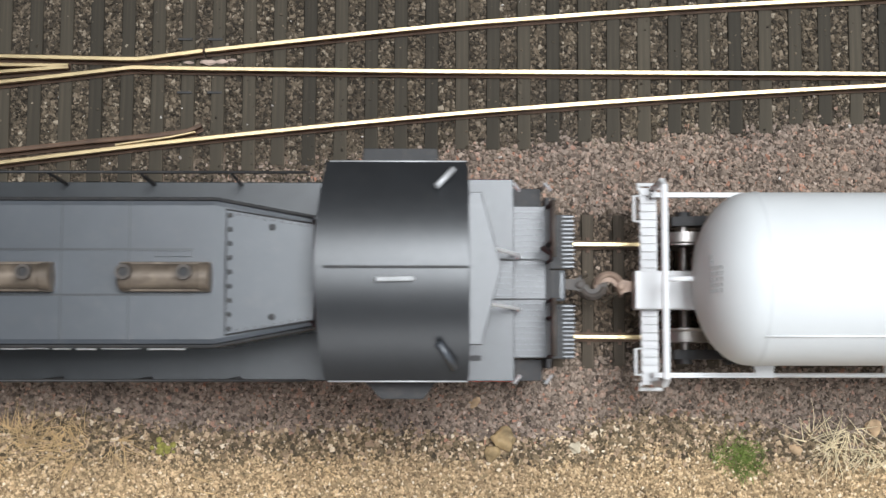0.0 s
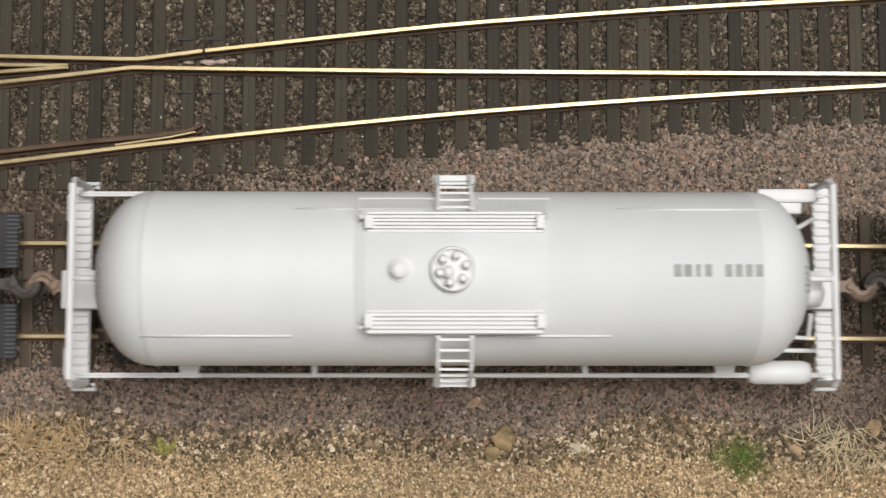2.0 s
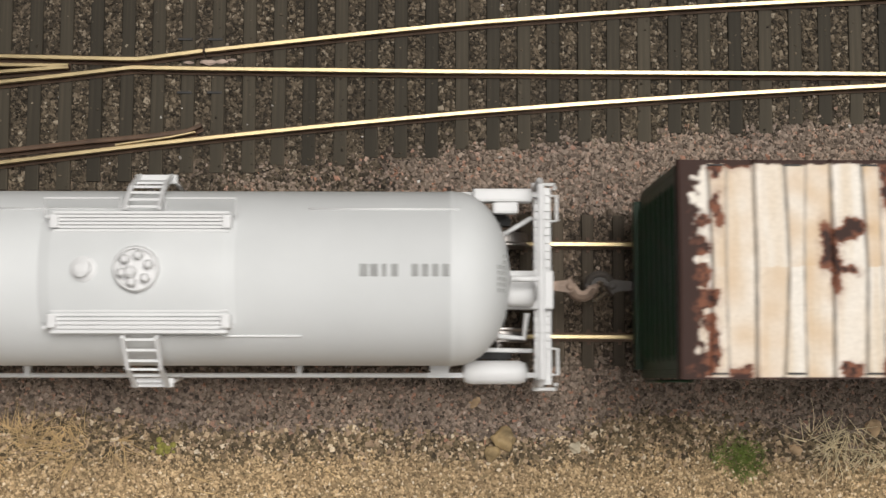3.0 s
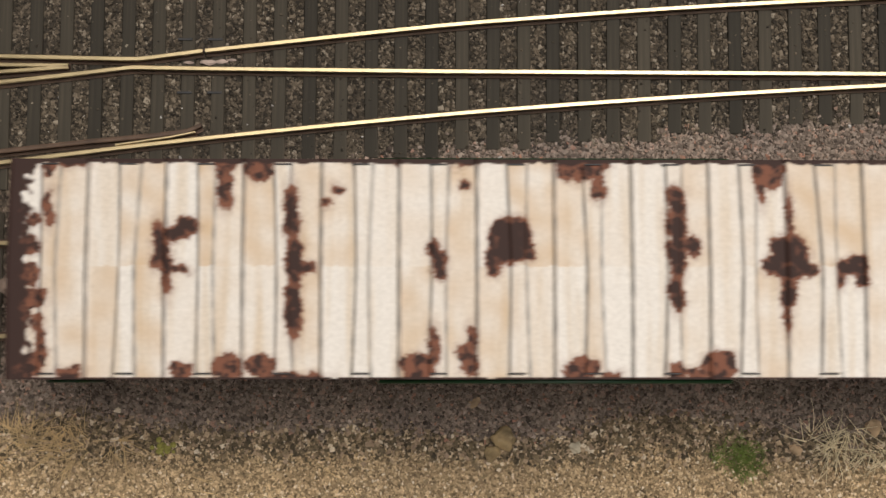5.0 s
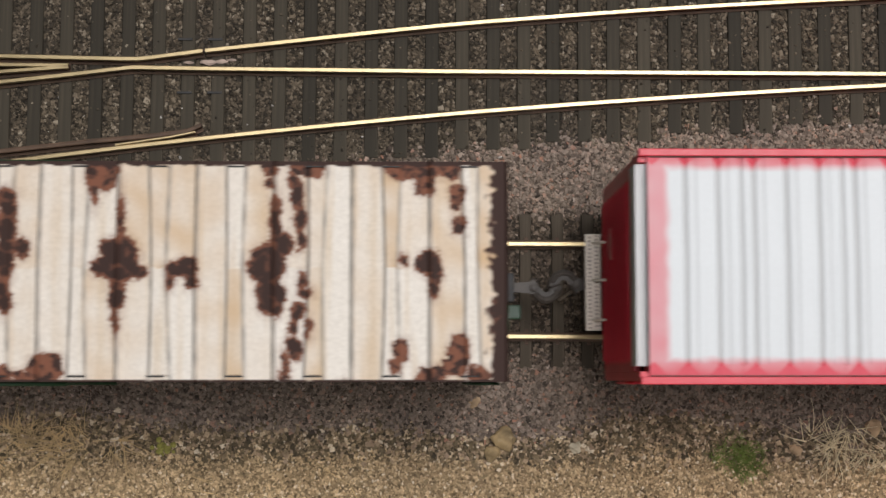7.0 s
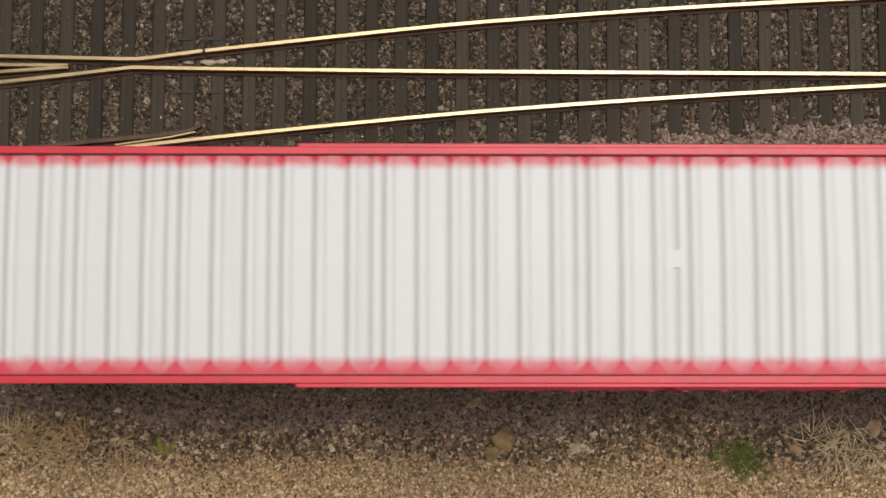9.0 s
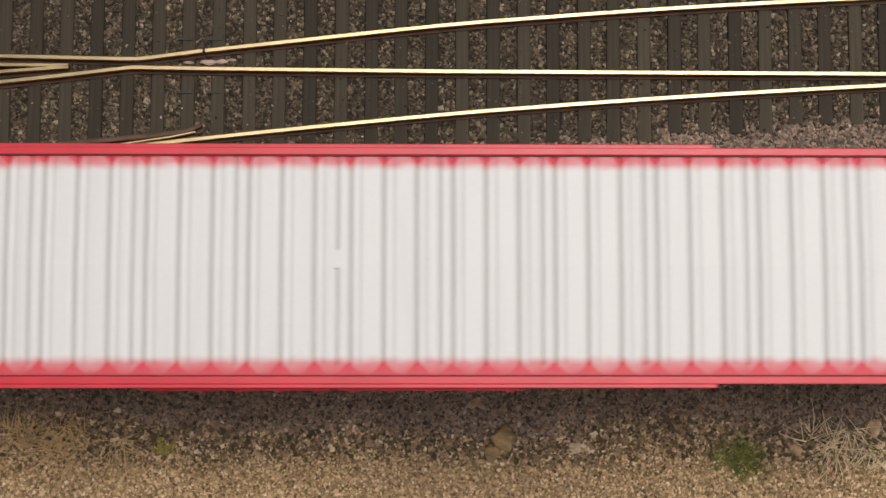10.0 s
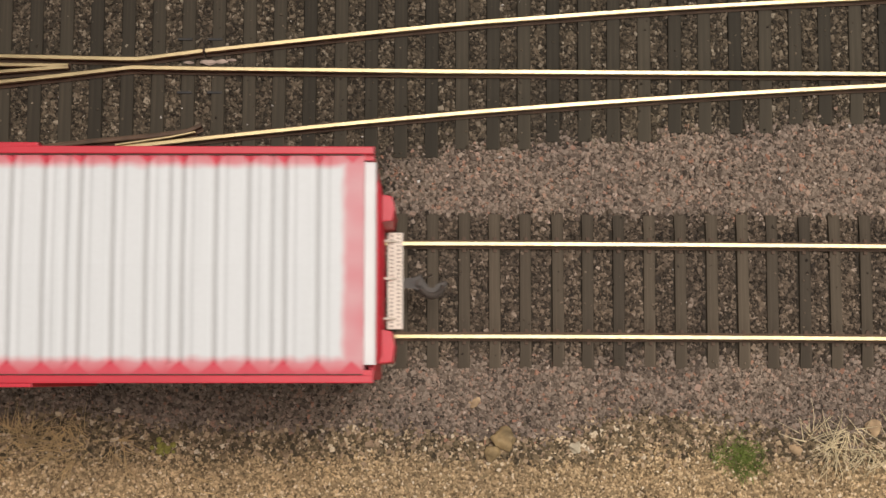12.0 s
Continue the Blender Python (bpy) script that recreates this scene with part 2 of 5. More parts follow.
def extrude_x(bm, profile, x0, x1):
    """An outline of (y, z) drawn out along x."""
    a = [bm.verts.new((x0, y, z)) for y, z in profile]
    b = [bm.verts.new((x1, y, z)) for y, z in profile]
    n = len(profile)
    bm.faces.new(a[::-1])
    bm.faces.new(b)
    for i in range(n):
        bm.faces.new((a[i], a[(i + 1) % n], b[(i + 1) % n], b[i]))
    return bm


def mesh_of(name, bm, material):
    bmesh.ops.recalc_face_normals(bm, faces=bm.faces)
    sharp = [e for e in bm.edges if len(e.link_faces) == 2 and any(f.smooth for f in e.link_faces) and (not all(f.smooth for f in e.link_faces) or e.calc_face_angle() > 0.7)]
    for e in sharp:
        e.smooth = False
    bmesh.ops.scale(bm, vec=(MM, MM, MM), verts=bm.verts)
    me = bpy.data.meshes.new(name)
    bm.to_mesh(me)
    bm.free()
    me.materials.append(M[material])
    return me


def part(name, bm, material, parent=None, label=""):
    ob = new(name, mesh_of(name, bm, material))
    ob.parent = parent
    return tagged(ob, label)


def B():
    return bmesh.new()


def box_part(name, dims, material, parent, bevel=0.0, label=""):
    return part(name, bx(B(), *dims, bevel), material, parent, label)


def rod_part(name, points, r, material, parent, label="", seg=8):
    return part(name, rod(B(), points, r, seg), material, parent, label)


def thing(name, label, category, group="", kind=""):
    return tagged(new(name), label, category, group, kind)


def arrays_object(name, verts, faces, material, parent=None):
    me = bpy.data.meshes.new(name)
    me.from_pydata((np.asarray(verts) * MM).tolist(), [], faces)
    me.materials.append(M[material])
    ob = new(name, me)
    ob.parent = parent
    return ob


# ---- setting: ground, room ----
def ground_height(x, y):
    """Ballast bed near the tracks, falling to the gravel strip in the south."""
    t = np.clip((-15.5 - y) / 13.0, 0, 1)
    dip = np.exp(-((y - 18.0) / 4.5) ** 2) * 0.5
    return -2.75 - 2.1 * t * t * (3 - 2 * t) - dip + 0.25 * np.sin(x * 0.11 + y * 0.07) * t


def ground():
    xs = np.concatenate([np.linspace(-1200, -120, 19)[:-1], np.linspace(-120, 120, 121), np.linspace(120, 1200, 19)[1:]])
    ys = np.concatenate([np.linspace(-1000, -60, 15)[:-1], np.linspace(-60, 80, 71), np.linspace(80, 1000, 15)[1:]])
    X, Y = np.meshgrid(xs, ys, indexing="ij")
    Z = ground_height(X, Y)
    v = np.stack([X, Y, Z], -1).reshape(-1, 3)
    n = len(ys)
    f = [(i * n + j, (i + 1) * n + j, (i + 1) * n + j + 1, i * n + j + 1) for i in range(len(xs) - 1) for j in range(n - 1)]
    ob = arrays_object("ground", v, f, "soil")
    for p in ob.data.polygons:
        p.use_smooth = True
    return tagged(ob, "brown gravelly soil of a model railway layout", "ground", kind="structure")


def room():
    # unseen walls and ceiling, added and kept dark to hold down bounced light
    for name, d in (("wall_north", (-1210, 1210, 1000, 1040, -60, 1400)), ("wall_south", (-1210, 1210, -1040, -1000, -60, 1400)),
                    ("wall_east", (1200, 1240, -1000, 1000, -60, 1400)), ("wall_west", (-1240, -1200, -1000, 1000, -60, 1400))):
        tagged(box_part(name, d, "wall", None), "unseen dark grey room wall that limits bounced light", "wall", kind="structure")
    tagged(box_part("ceiling", (-1240, 1240, -1040, 1040, 1400, 1440), "ceiling", None), "unseen grey room ceiling that limits bounced light", "ceiling", kind="structure")


ground()
room()

# ---- tracks ----
NEAR_TIE, NEAR_PITCH, NEAR_W = 7.55, 5.84, 2.25
FAR_TIE, FAR_PITCH, FAR_W = -79.7, 5.80, 2.6
rng = np.random.default_rng(7)


def near_bend(x):
    return -0.42 * max(0.0, min(1.6, (x - 5.0) / 82.0)) ** 1.5


def far_tie_end(x):
    """The tie ends step outwards in groups of three or four."""
    for limit, y in ((-90, 17.0), (-66, 19.0), (-48.2, 20.6), (-31.1, 22.3), (-13.5, 23.8), (3.9, 25.3), (21.1, 26.9), (44.2, 28.4), (67.4, 30.1)):
        if x < limit:
            return y
    return 31.9


def tie_mesh(name, width, material="tie"):
    bm = bx(B(), -width / 2, width / 2, -0.5, 0.5, 0.0, 1.0)
    top = [e for e in bm.edges if all(v.co.z > 0.9 for v in e.verts)]
    bmesh.ops.bevel(bm, geom=top, offset=0.12, segments=1, affect="EDGES")
    return mesh_of(name, bm, material)


def lay_tie(me, parent, x, y0, y1, top, tilt=0.0):
    ob = new("tie", me)
    ob.parent = parent
    ob.matrix_basis = pose(x * MM, (y0 + y1) / 2 * MM, (top - 2.0) * MM, 0, 0, tilt) @ Matrix.Diagonal((1, y1 - y0, 2.0, 1))
    return ob


def rail(name, points, parent, label="", head=0.88):
    """A rail swept along points (x, y): worn head, web and foot."""
    pts = [Vector((x, y, 0)) for x, y in points]
    me = bpy.data.meshes.new(name)
    bm = B()
    w = head / 2
    for prof, slot in ((((-w, -0.12), (-w + 0.14, 0), (w - 0.14, 0), (w, -0.12), (w, -0.62), (-w, -0.62)), 0),
                       (((-0.22, -0.6), (0.22, -0.6), (0.25, -1.7), (0.85, -1.9), (0.85, -2.2), (-0.85, -2.2), (-0.85, -1.9), (-0.25, -1.7)), 1)):
        rings = []
        for i, p in enumerate(pts):
            d = (pts[min(i + 1, len(pts) - 1)] - pts[max(i - 1, 0)]).normalized()
            side = Vector((-d.y, d.x, 0))
            rings.append([bm.verts.new(p + side * a + Vector((0, 0, z))) for a, z in prof])
        n = len(prof)
        for r0, r1 in zip(rings, rings[1:]):
            for k in range(n):
                bm.faces.new((r0[k], r0[(k + 1) % n], r1[(k + 1) % n], r1[k])).material_index = slot
        bm.faces.new(rings[0][::-1]).material_index = slot
        bm.faces.new(rings[-1]).material_index = slot
    bmesh.ops.recalc_face_normals(bm, faces=bm.faces)
    bmesh.ops.scale(bm, vec=(MM, MM, MM), verts=bm.verts)
    bm.to_mesh(me)
    bm.free()
    me.materials.append(M["rail_top"])
    me.materials.append(M["rail_side"])
    ob = new(name, me)
    ob.parent = parent
    return tagged(ob, label)


def smooth_line(ctrl, step=6.0):
    """Points along a soft curve through the control points."""
    out = []
    c = [Vector((*p, 0)) for p in ctrl]
    for i in range(len(c) - 1):
        p0, p1, p2, p3 = c[max(i - 1, 0)], c[i], c[i + 1], c[min(i + 2, len(c) - 1)]
        n = max(2, int((p2 - p1).length / step))
        m1, m2 = (p2 - p0) / max((p2 - p0).length, 1e-6) * (p2 - p1).length, (p3 - p1) / max((p3 - p1).length, 1e-6) * (p2 - p1).length
        for k in range(n):
            t = k / n
            q = (2 * t**3 - 3 * t * t + 1) * p1 + (t**3 - 2 * t * t + t) * m1 + (-2 * t**3 + 3 * t * t) * p2 + (t**3 - t * t) * m2
            out.append((q.x, q.y))
    out.append(tuple(ctrl[-1]))
    return out


def tracks():
    near = thing("railway_track", "straight model track with brass-toned rails and dark ties", "track", kind="structure")
    xs = [-1000, -400, -120] + list(range(-80, 150, 8)) + [400, 1000]
    for side in (1, -1):
        rail("rail", [(x, side * 8.66 + near_bend(x)) for x in xs], near)
    me = tie_mesh("tie", NEAR_W, "tie_brown")
    for k in range(-105, 100):
        x = NEAR_TIE + NEAR_PITCH * k + rng.uniform(-0.2, 0.2)
        lay_tie(me, near, x, -14.4 + near_bend(x) + rng.uniform(-0.2, 0.2), 14.5 + near_bend(x) + rng.uniform(-0.2, 0.2), -2.2 + rng.uniform(-0.08, 0.08), rng.uniform(-0.5, 0.5))
    spike = mesh_of("spike", bx(B(), -0.35, 0.35, -0.3, 0.3, 0, 0.35, 0.08), "rail_side")
    for k in range(-15, 15):
        for side in (1, -1):
            for off in (-1.15, 1.15):
                ob = new("spike", spike)
                ob.parent = near
                x = NEAR_TIE + NEAR_PITCH * k
                ob.location = (x * MM, (side * 8.66 + off + near_bend(x)) * MM, -2.2 * MM)

    far = thing("turnout", "model railway turnout with copper-toned rails, frog and check rail", "turnout", kind="structure")
    straight = [(-55.0, 42.0), (-41.7, 41.8), (3.56, 41.4), (48.1, 41.25), (88, 41.15), (1000, 41.1)]
    rail("rail", [(-95, 37.4), (-80, 39.1), (-67, 40.57), (-57, 41.8)] + straight, far)
    rail("rail", smooth_line([(-95, 44.2), (-80, 44.1), (-60, 43.7), (-54, 43.65), (-48, 44.4), (-41.9, 45.2)], 3), far)
    rail("rail", smooth_line([(-41.4, 45.26), (3.56, 50.26), (26.8, 52.2), (48.3, 53.8), (70, 55.1), (100, 56.7), (120, 57.4)]), far)
    rail("rail", smooth_line([(-210, 6.0), (-140, 15.7), (-79.4, 23.8), (-42.5, 28.36), (3.56, 33.1), (26.6, 35.0), (48, 36.57), (69.5, 37.93), (88, 38.96), (118, 40.3)]), far)
    rail("rail", [(-1000, 42.6), (-79.9, 42.45), (-67.1, 42.35)], far, "frog rail", 0.8)
    rail("rail", [(-330, 9.8), (-79.9, 41.1), (-67.1, 42.1)], far, "frog rail", 0.8)
    rail("rail", [(-1000, 59.6), (-80, 59.5), (100, 58.7), (1000, 58.5)], far)
    rail("check_rail", [(-130, 19.6), (-79.4, 25.9), (-63.6, 27.7), (-50, 29.0), (-44.7, 29.75), (-42, 30.95)], far, "dark painted check rail", 0.75).data.materials[0] = M["rail_side"]
    rail("wing_rail", [(-58.0, 27.2), (-53.3, 27.9), (-47.8, 28.7), (-43.0, 29.7)], far, "short copper-toned wing rail", 0.5)
    me = tie_mesh("tie", FAR_W)
    for k in range(-14, 46):
        x = FAR_TIE + FAR_PITCH * k + rng.uniform(-0.15, 0.15)
        lay_tie(me, far, x, far_tie_end(FAR_TIE + FAR_PITCH * k), 67.0, -2.2 + rng.uniform(-0.06, 0.06), rng.uniform(-0.3, 0.3) - 0.4)
    # joint of the frog: pale glue traces and short bars across two ties
    for x, y, r in ((-41.0, 43.5, 1.6), (-38.5, 43.6, 1.3), (-36.6, 43.9, 0.9), (-44.8, 43.4, 0.9)):
        bm = B()
        bmesh.ops.create_icosphere(bm, subdivisions=2, radius=1.0)
        for v in bm.verts:
            v.co = Vector((v.co.x * r, v.co.y * r * 0.35, v.co.z * 0.35)) * (1 + 0.35 * noise.noise(v.co * 2 + Vector((x, y, 0)))) + Vector((x, y, -2.25))
        part("glue_trace", bm, "joint_pale", far)
    for x in (-45.5, -39.8):
        for y in (37.6, 47.9):
            box_part("tie_joint", (x - 1.35, x + 1.35, y - 0.2, y + 0.2, -2.3, -1.95), "frame_black", far)


tracks()


# ---- loose stones, gravel, grass ----
def stones(name, label, centres, sizes, material, flat=0.75):
    bv = np.array([(x, y, z) for x in (-1, 1) for y in (-1, 1) for z in (-1, 1)]) * 0.66
    bf = np.array([(0, 1, 3), (0, 3, 2), (4, 6, 7), (4, 7, 5), (0, 4, 5), (0, 5, 1), (2, 3, 7), (2, 7, 6), (0, 2, 6), (0, 6, 4), (1, 5, 7), (1, 7, 3)])
    n = len(centres)
    v = bv[None] * (1 + rng.uniform(-0.42, 0.3, (n, 8, 1))) * rng.uniform(0.65, 1.4, (n, 1, 3))
    q = rng.normal(0, 1, (n, 4))
    w, a, b, c = (q / np.linalg.norm(q, axis=1, keepdims=True)).T
    turn = np.stack([1 - 2 * (b * b + c * c), 2 * (a * b - w * c), 2 * (a * c + w * b), 2 * (a * b + w * c), 1 - 2 * (a * a + c * c), 2 * (b * c - w * a),
                     2 * (a * c - w * b), 2 * (b * c + w * a), 1 - 2 * (a * a + b * b)], -1).reshape(n, 3, 3)
    v = np.einsum("nij,nvj->nvi", turn, v) * np.array([1, 1, flat]) * np.asarray(sizes)[:, None, None] + np.asarray(centres)[:, None, :]
    f = (bf[None] + (np.arange(n) * 8)[:, None, None]).reshape(-1, 3)
    ob = arrays_object(name, v.reshape(-1, 3), f.tolist(), material)
    return tagged(ob, label, "gravel", kind="stuff")


def ballast():
    n = 172000
    x, y = rng.uniform(-90, 98, n), rng.uniform(-30, 59, n)
    xs, ys = rng.uniform(-90, 98, 26000), rng.uniform(-43, -30, 26000)
    x, y = np.concatenate([x, xs]), np.concatenate([y, ys])
    n = len(x)
    z = ground_height(x, y)
    near = (y > -14.6) & (y < 14.7)
    dk = (x - NEAR_TIE + NEAR_PITCH / 2) % NEAR_PITCH - NEAR_PITCH / 2
    on_near = near & (dk > -NEAR_W / 2 - 0.32) & (dk < NEAR_W / 2 + 0.05)
    ends = np.array([far_tie_end(FAR_TIE + FAR_PITCH * round((q - FAR_TIE) / FAR_PITCH)) for q in x])
    fk = np.abs((x - FAR_TIE + FAR_PITCH / 2) % FAR_PITCH - FAR_PITCH / 2)
    on_far = (y > ends - 0.2) & (fk < FAR_W / 2 + 0.1)
    rail_near = (np.abs(np.abs(y - np.array([near_bend(q) for q in x])) - 8.66) < 0.9)
    keep = ~(on_near | on_far | rail_near)
    x_all, y_all = x, y
    x, y, z, ends = x[keep], y[keep], z[keep], ends[keep]
    wob = np.array([noise.noise(Vector((a * 0.045, b * 0.06, 3.1))) for a, b in zip(x, y)])
    edge = y + wob * 5 + rng.normal(0, 1.3, len(y))
    sand = edge < -30.5
    mixed = ~sand & (edge < -25.2)
    south = sand | mixed
    shoulder = ~south & ((y < -13.0 + rng.normal(0, 1.5, len(y))) | ((y > 14.2 + rng.normal(0, 0.7, len(y))) & (y < ends + rng.normal(0.5, 1.2, len(y))) & (x + 30 * wob > -25 + rng.normal(0, 14, len(y)))))
    mid = ~south & ~shoulder & (y < 16 + wob * 4)
    dark = ~south & ~shoulder & ~mid
    for m, name, label, mat_name, lo, hi in ((dark, "track_ballast", "dark brown-grey crushed stone between the ties", "ballast_dark", 0.20, 0.46),
                                             (mid, "track_ballast", "brown crushed stone packed between the ties", "ballast_near", 0.20, 0.46),
                                             (shoulder, "shoulder_ballast", "pinkish grey crushed stone beside the track", "ballast_grey", 0.22, 0.50),
                                             (mixed, "mixed_gravel", "brown and buff mixed gravel along the ballast's foot", "gravel_mixed", 0.20, 0.55),
                                             (sand, "tan_gravel", "tan and ochre fine gravel on soil", "gravel_tan", 0.14, 0.36)):
        size = rng.uniform(lo, hi, m.sum()) * np.where(rng.uniform(0, 1, m.sum()) < 0.04, 1.4, 1.0)
        c = np.stack([x[m], y[m], z[m] + size * 0.15 + rng.uniform(-0.1, 0.18, m.sum())], -1)
        stones(name, label, c, size, mat_name)
    # crumbs left on the ties and against the rails
    crumbs = np.flatnonzero(~keep & (rng.uniform(0, 1, n) < 0.012) & ~rail_near)
    far_side = y_all[crumbs] > 16
    for sel, name, mat_name in ((crumbs[far_side], "ballast_crumbs", "ballast_dark"), (crumbs[~far_side], "ballast_crumbs", "ballast_near")):
        stones(name, "crumbs of crushed stone lying on the ties", np.stack([x_all[sel], y_all[sel], np.full(len(sel), -2.12)], -1), rng.uniform(0.1, 0.3, len(sel)), mat_name)
    k = 48
    sx, sy = rng.uniform(-90, 95, k), rng.uniform(-18, 62, k)
    stones("pale_chips", "scattered pale paint chips lying on the ballast", np.stack([sx, sy, ground_height(sx, sy) + 0.45], -1), rng.uniform(0.1, 0.34, k), "pale_speck")
    for px, py, r, kind, lab in ((14.9, -28.0, 2.1, "stone", "rounded olive-brown pebble lying on the gravel"), (12.8, -30.6, 1.4, "stone", "rounded brown pebble lying on the gravel"), (9.3, -21.0, 1.0, "stone_tan", "small orange-tan pebble on the ballast edge"),
                           (85.0, -25.6, 1.5, "stone_tan", "pale tan pebble beside dry grass"), (28.5, -29.4, 1.1, "stone_pale", "pale flat pebble on the gravel"), (70.2, -29.8, 1.0, "stone_tan", "ochre pebble on the gravel")):
        bm = B()
        bmesh.ops.create_icosphere(bm, subdivisions=3, radius=r)
        for v in bm.verts:
            v.co *= 1 + 0.75 * noise.noise(v.co * 0.9 / r + Vector((px, py, 0))) + 0.25 * noise.noise(v.co * 2.4 / r)
            v.co.z *= 0.6
            v.co += Vector((px, py, float(ground_height(px, py)) + r * 0.35))
        for f in bm.faces:
            f.smooth = True
        tagged(part("pebble", bm, kind), lab, "pebble", "pebbles")


ballast()


def tuft(name, label, cx, cy, spread_x, spread_y, count, length, width, material, lift, category="grass"):
    """A clump of bent blades, each a thin ribbon with a fold."""
    verts, faces = [], []
    roots = [(cx + rng.normal(0, spread_x), cy + rng.normal(0, spread_y), rng.uniform(0, 2 * math.pi)) for _ in range(max(3, count // 22))]
    for i in range(count):
        rx, ry, lean = roots[i % len(roots)]
        x, y = rx + rng.normal(0, 0.9), ry + rng.normal(0, 0.7)
        a = lean + rng.normal(0, 1.15)
        le = length * rng.uniform(0.45, 1.15)
        el = rng.uniform(0.12, lift)
        dx, dy = math.cos(a), math.sin(a)
        z0 = float(ground_height(x, y)) - 0.2
        w = width * rng.uniform(0.6, 1.2) / 2
        bend = rng.uniform(-0.25, 0.25)
        base = len(verts)
        for k in range(5):
            t = k / 4
            h = le * (math.sin(el) * t - 0.35 * math.sin(el) * t * t) + 0.5 * t
            r = le * math.cos(el) * t
            px, py = x + dx * r - dy * bend * r * t, y + dy * r + dx * bend * r * t
            ww = w * (1 - 0.75 * t)
            verts += [(px - dy * ww, py + dx * ww, z0 + h), (px, py, z0 + h + ww * 0.9), (px + dy * ww, py - dx * ww, z0 + h)]
        for k in range(4):
            i = base + 3 * k
            faces += [(i, i + 1, i + 4, i + 3), (i + 1, i + 2, i + 5, i + 4)]
    ob = arrays_object(name, verts, faces, material)
    return tagged(ob, label, category, kind="stuff")


tuft("dry_grass", "clump of dry straw-coloured grass on the gravel", -69.5, -28.6, 5.6, 1.9, 240, 7.4, 0.22, "straw", 0.75)
tuft("dry_grass", "clump of bleached pale grass on the gravel", 81.5, -29.4, 4.6, 1.8, 190, 7.8, 0.23, "straw_pale", 0.7)
tuft("green_grass", "small clump of short green grass on the gravel", 59.0, -31.2, 1.9, 1.7, 480, 3.0, 0.2, "green", 1.2)
tuft("dry_grass", "a few loose straw stalks on the gravel", -20.0, -37.0, 14.0, 1.2, 9, 8.0, 0.3, "straw", 0.2)


def moss(cx, cy):
    bm = B()
    for _ in range(26):
        r = rng.uniform(0.3, 0.7)
        m = Matrix.Translation((cx + rng.normal(0, 0.8), cy + rng.normal(0, 0.8), float(ground_height(cx, cy)) + rng.uniform(0.1, 0.7)))
        bmesh.ops.create_icosphere(bm, subdivisions=1, radius=r, matrix=m)
    tagged(part("moss", bm, "moss"), "small yellow-green moss tuft on the gravel", "moss")


moss(-48.7, -29.4)


# ---- the train: u is the length along it, from the point under the camera at the start ----
TRAIN, WHEELSETS, SWAY, WHEEL_R = [], [], {}, 5.2


def finish(car, centre, y=0.0):
    """Moves the parts so that the car's own origin lies at its middle, on the rails."""
    for ob in car.children:
        ob.location.x -= centre * MM
    car.location = (centre * MM, y * MM, 0)
    TRAIN.append(car)
    return car


def wheelset_mesh():
    bm = B()
    turned(bm, [(0.9, -12.2), (0.9, 12.2)], "y", seg=10)
    for s in (1, -1):
        rows = [(0.9, 7.4), (5.75, 7.45), (5.75, 7.75), (5.25, 8.1), (5.15, 9.9), (4.2, 9.95), (3.9, 9.4), (1.6, 9.3), (1.5, 10.0), (0.9, 10.0)]
        turned(bm, [(r, s * h) for r, h in rows], "y", seg=28)
    return mesh_of("wheelset", bm, "wheel")


WHEELSET = wheelset_mesh()


def truck(car, u, base=20.0):
    """A two-axle truck: side frames with springs, bolster, and two wheelsets that turn."""
    bm = B()
    h = base / 2
    for s in (1, -1):
        outline = [(-h - 2.2, 4.0), (-h - 2.2, 6.6), (-h + 1.5, 7.4), (-4, 9.0), (4, 9.0), (h - 1.5, 7.4), (h + 2.2, 6.6), (h + 2.2, 4.0), (h - 2, 3.8), (3.6, 2.2), (-3.6, 2.2), (-h + 2, 3.8)]
        a = [bm.verts.new((x, s * 11.3, z)) for x, z in outline]
        b = [bm.verts.new((x, s * 13.0, z)) for x, z in outline]
        n = len(outline)
        bm.faces.new(a), bm.faces.new(b)
        for i in range(n):
            bm.faces.new((a[i], a[(i + 1) % n], b[(i + 1) % n], b[i]))
        for x in (-2, 0, 2):
            turned(bm, [(0.8, 3.0), (0.8, 7.0)], "z", (x, s * 13.2, 0), 10)
        for x in (-h, h):
            turned(bm, [(1.5, 12.6), (1.5, 13.9)] if s > 0 else [(1.5, -13.9), (1.5, -12.6)], "y", (x, 0, 5.3), 12)
    bx(bm, -2.5, 2.5, -11.4, 11.4, 4.5, 9.0, 0.3)
    tr = part("truck", bm, "frame_black", car, "black sprung truck frame")
    tr.location.x = u * MM
    for x in (-h, h):
        w = new("wheelset", WHEELSET)
        w.parent = tr
        w.location = (x * MM, 0, WHEEL_R * MM)
        tagged(w, "worn steel wheels on one axle")
        WHEELSETS.append(w)


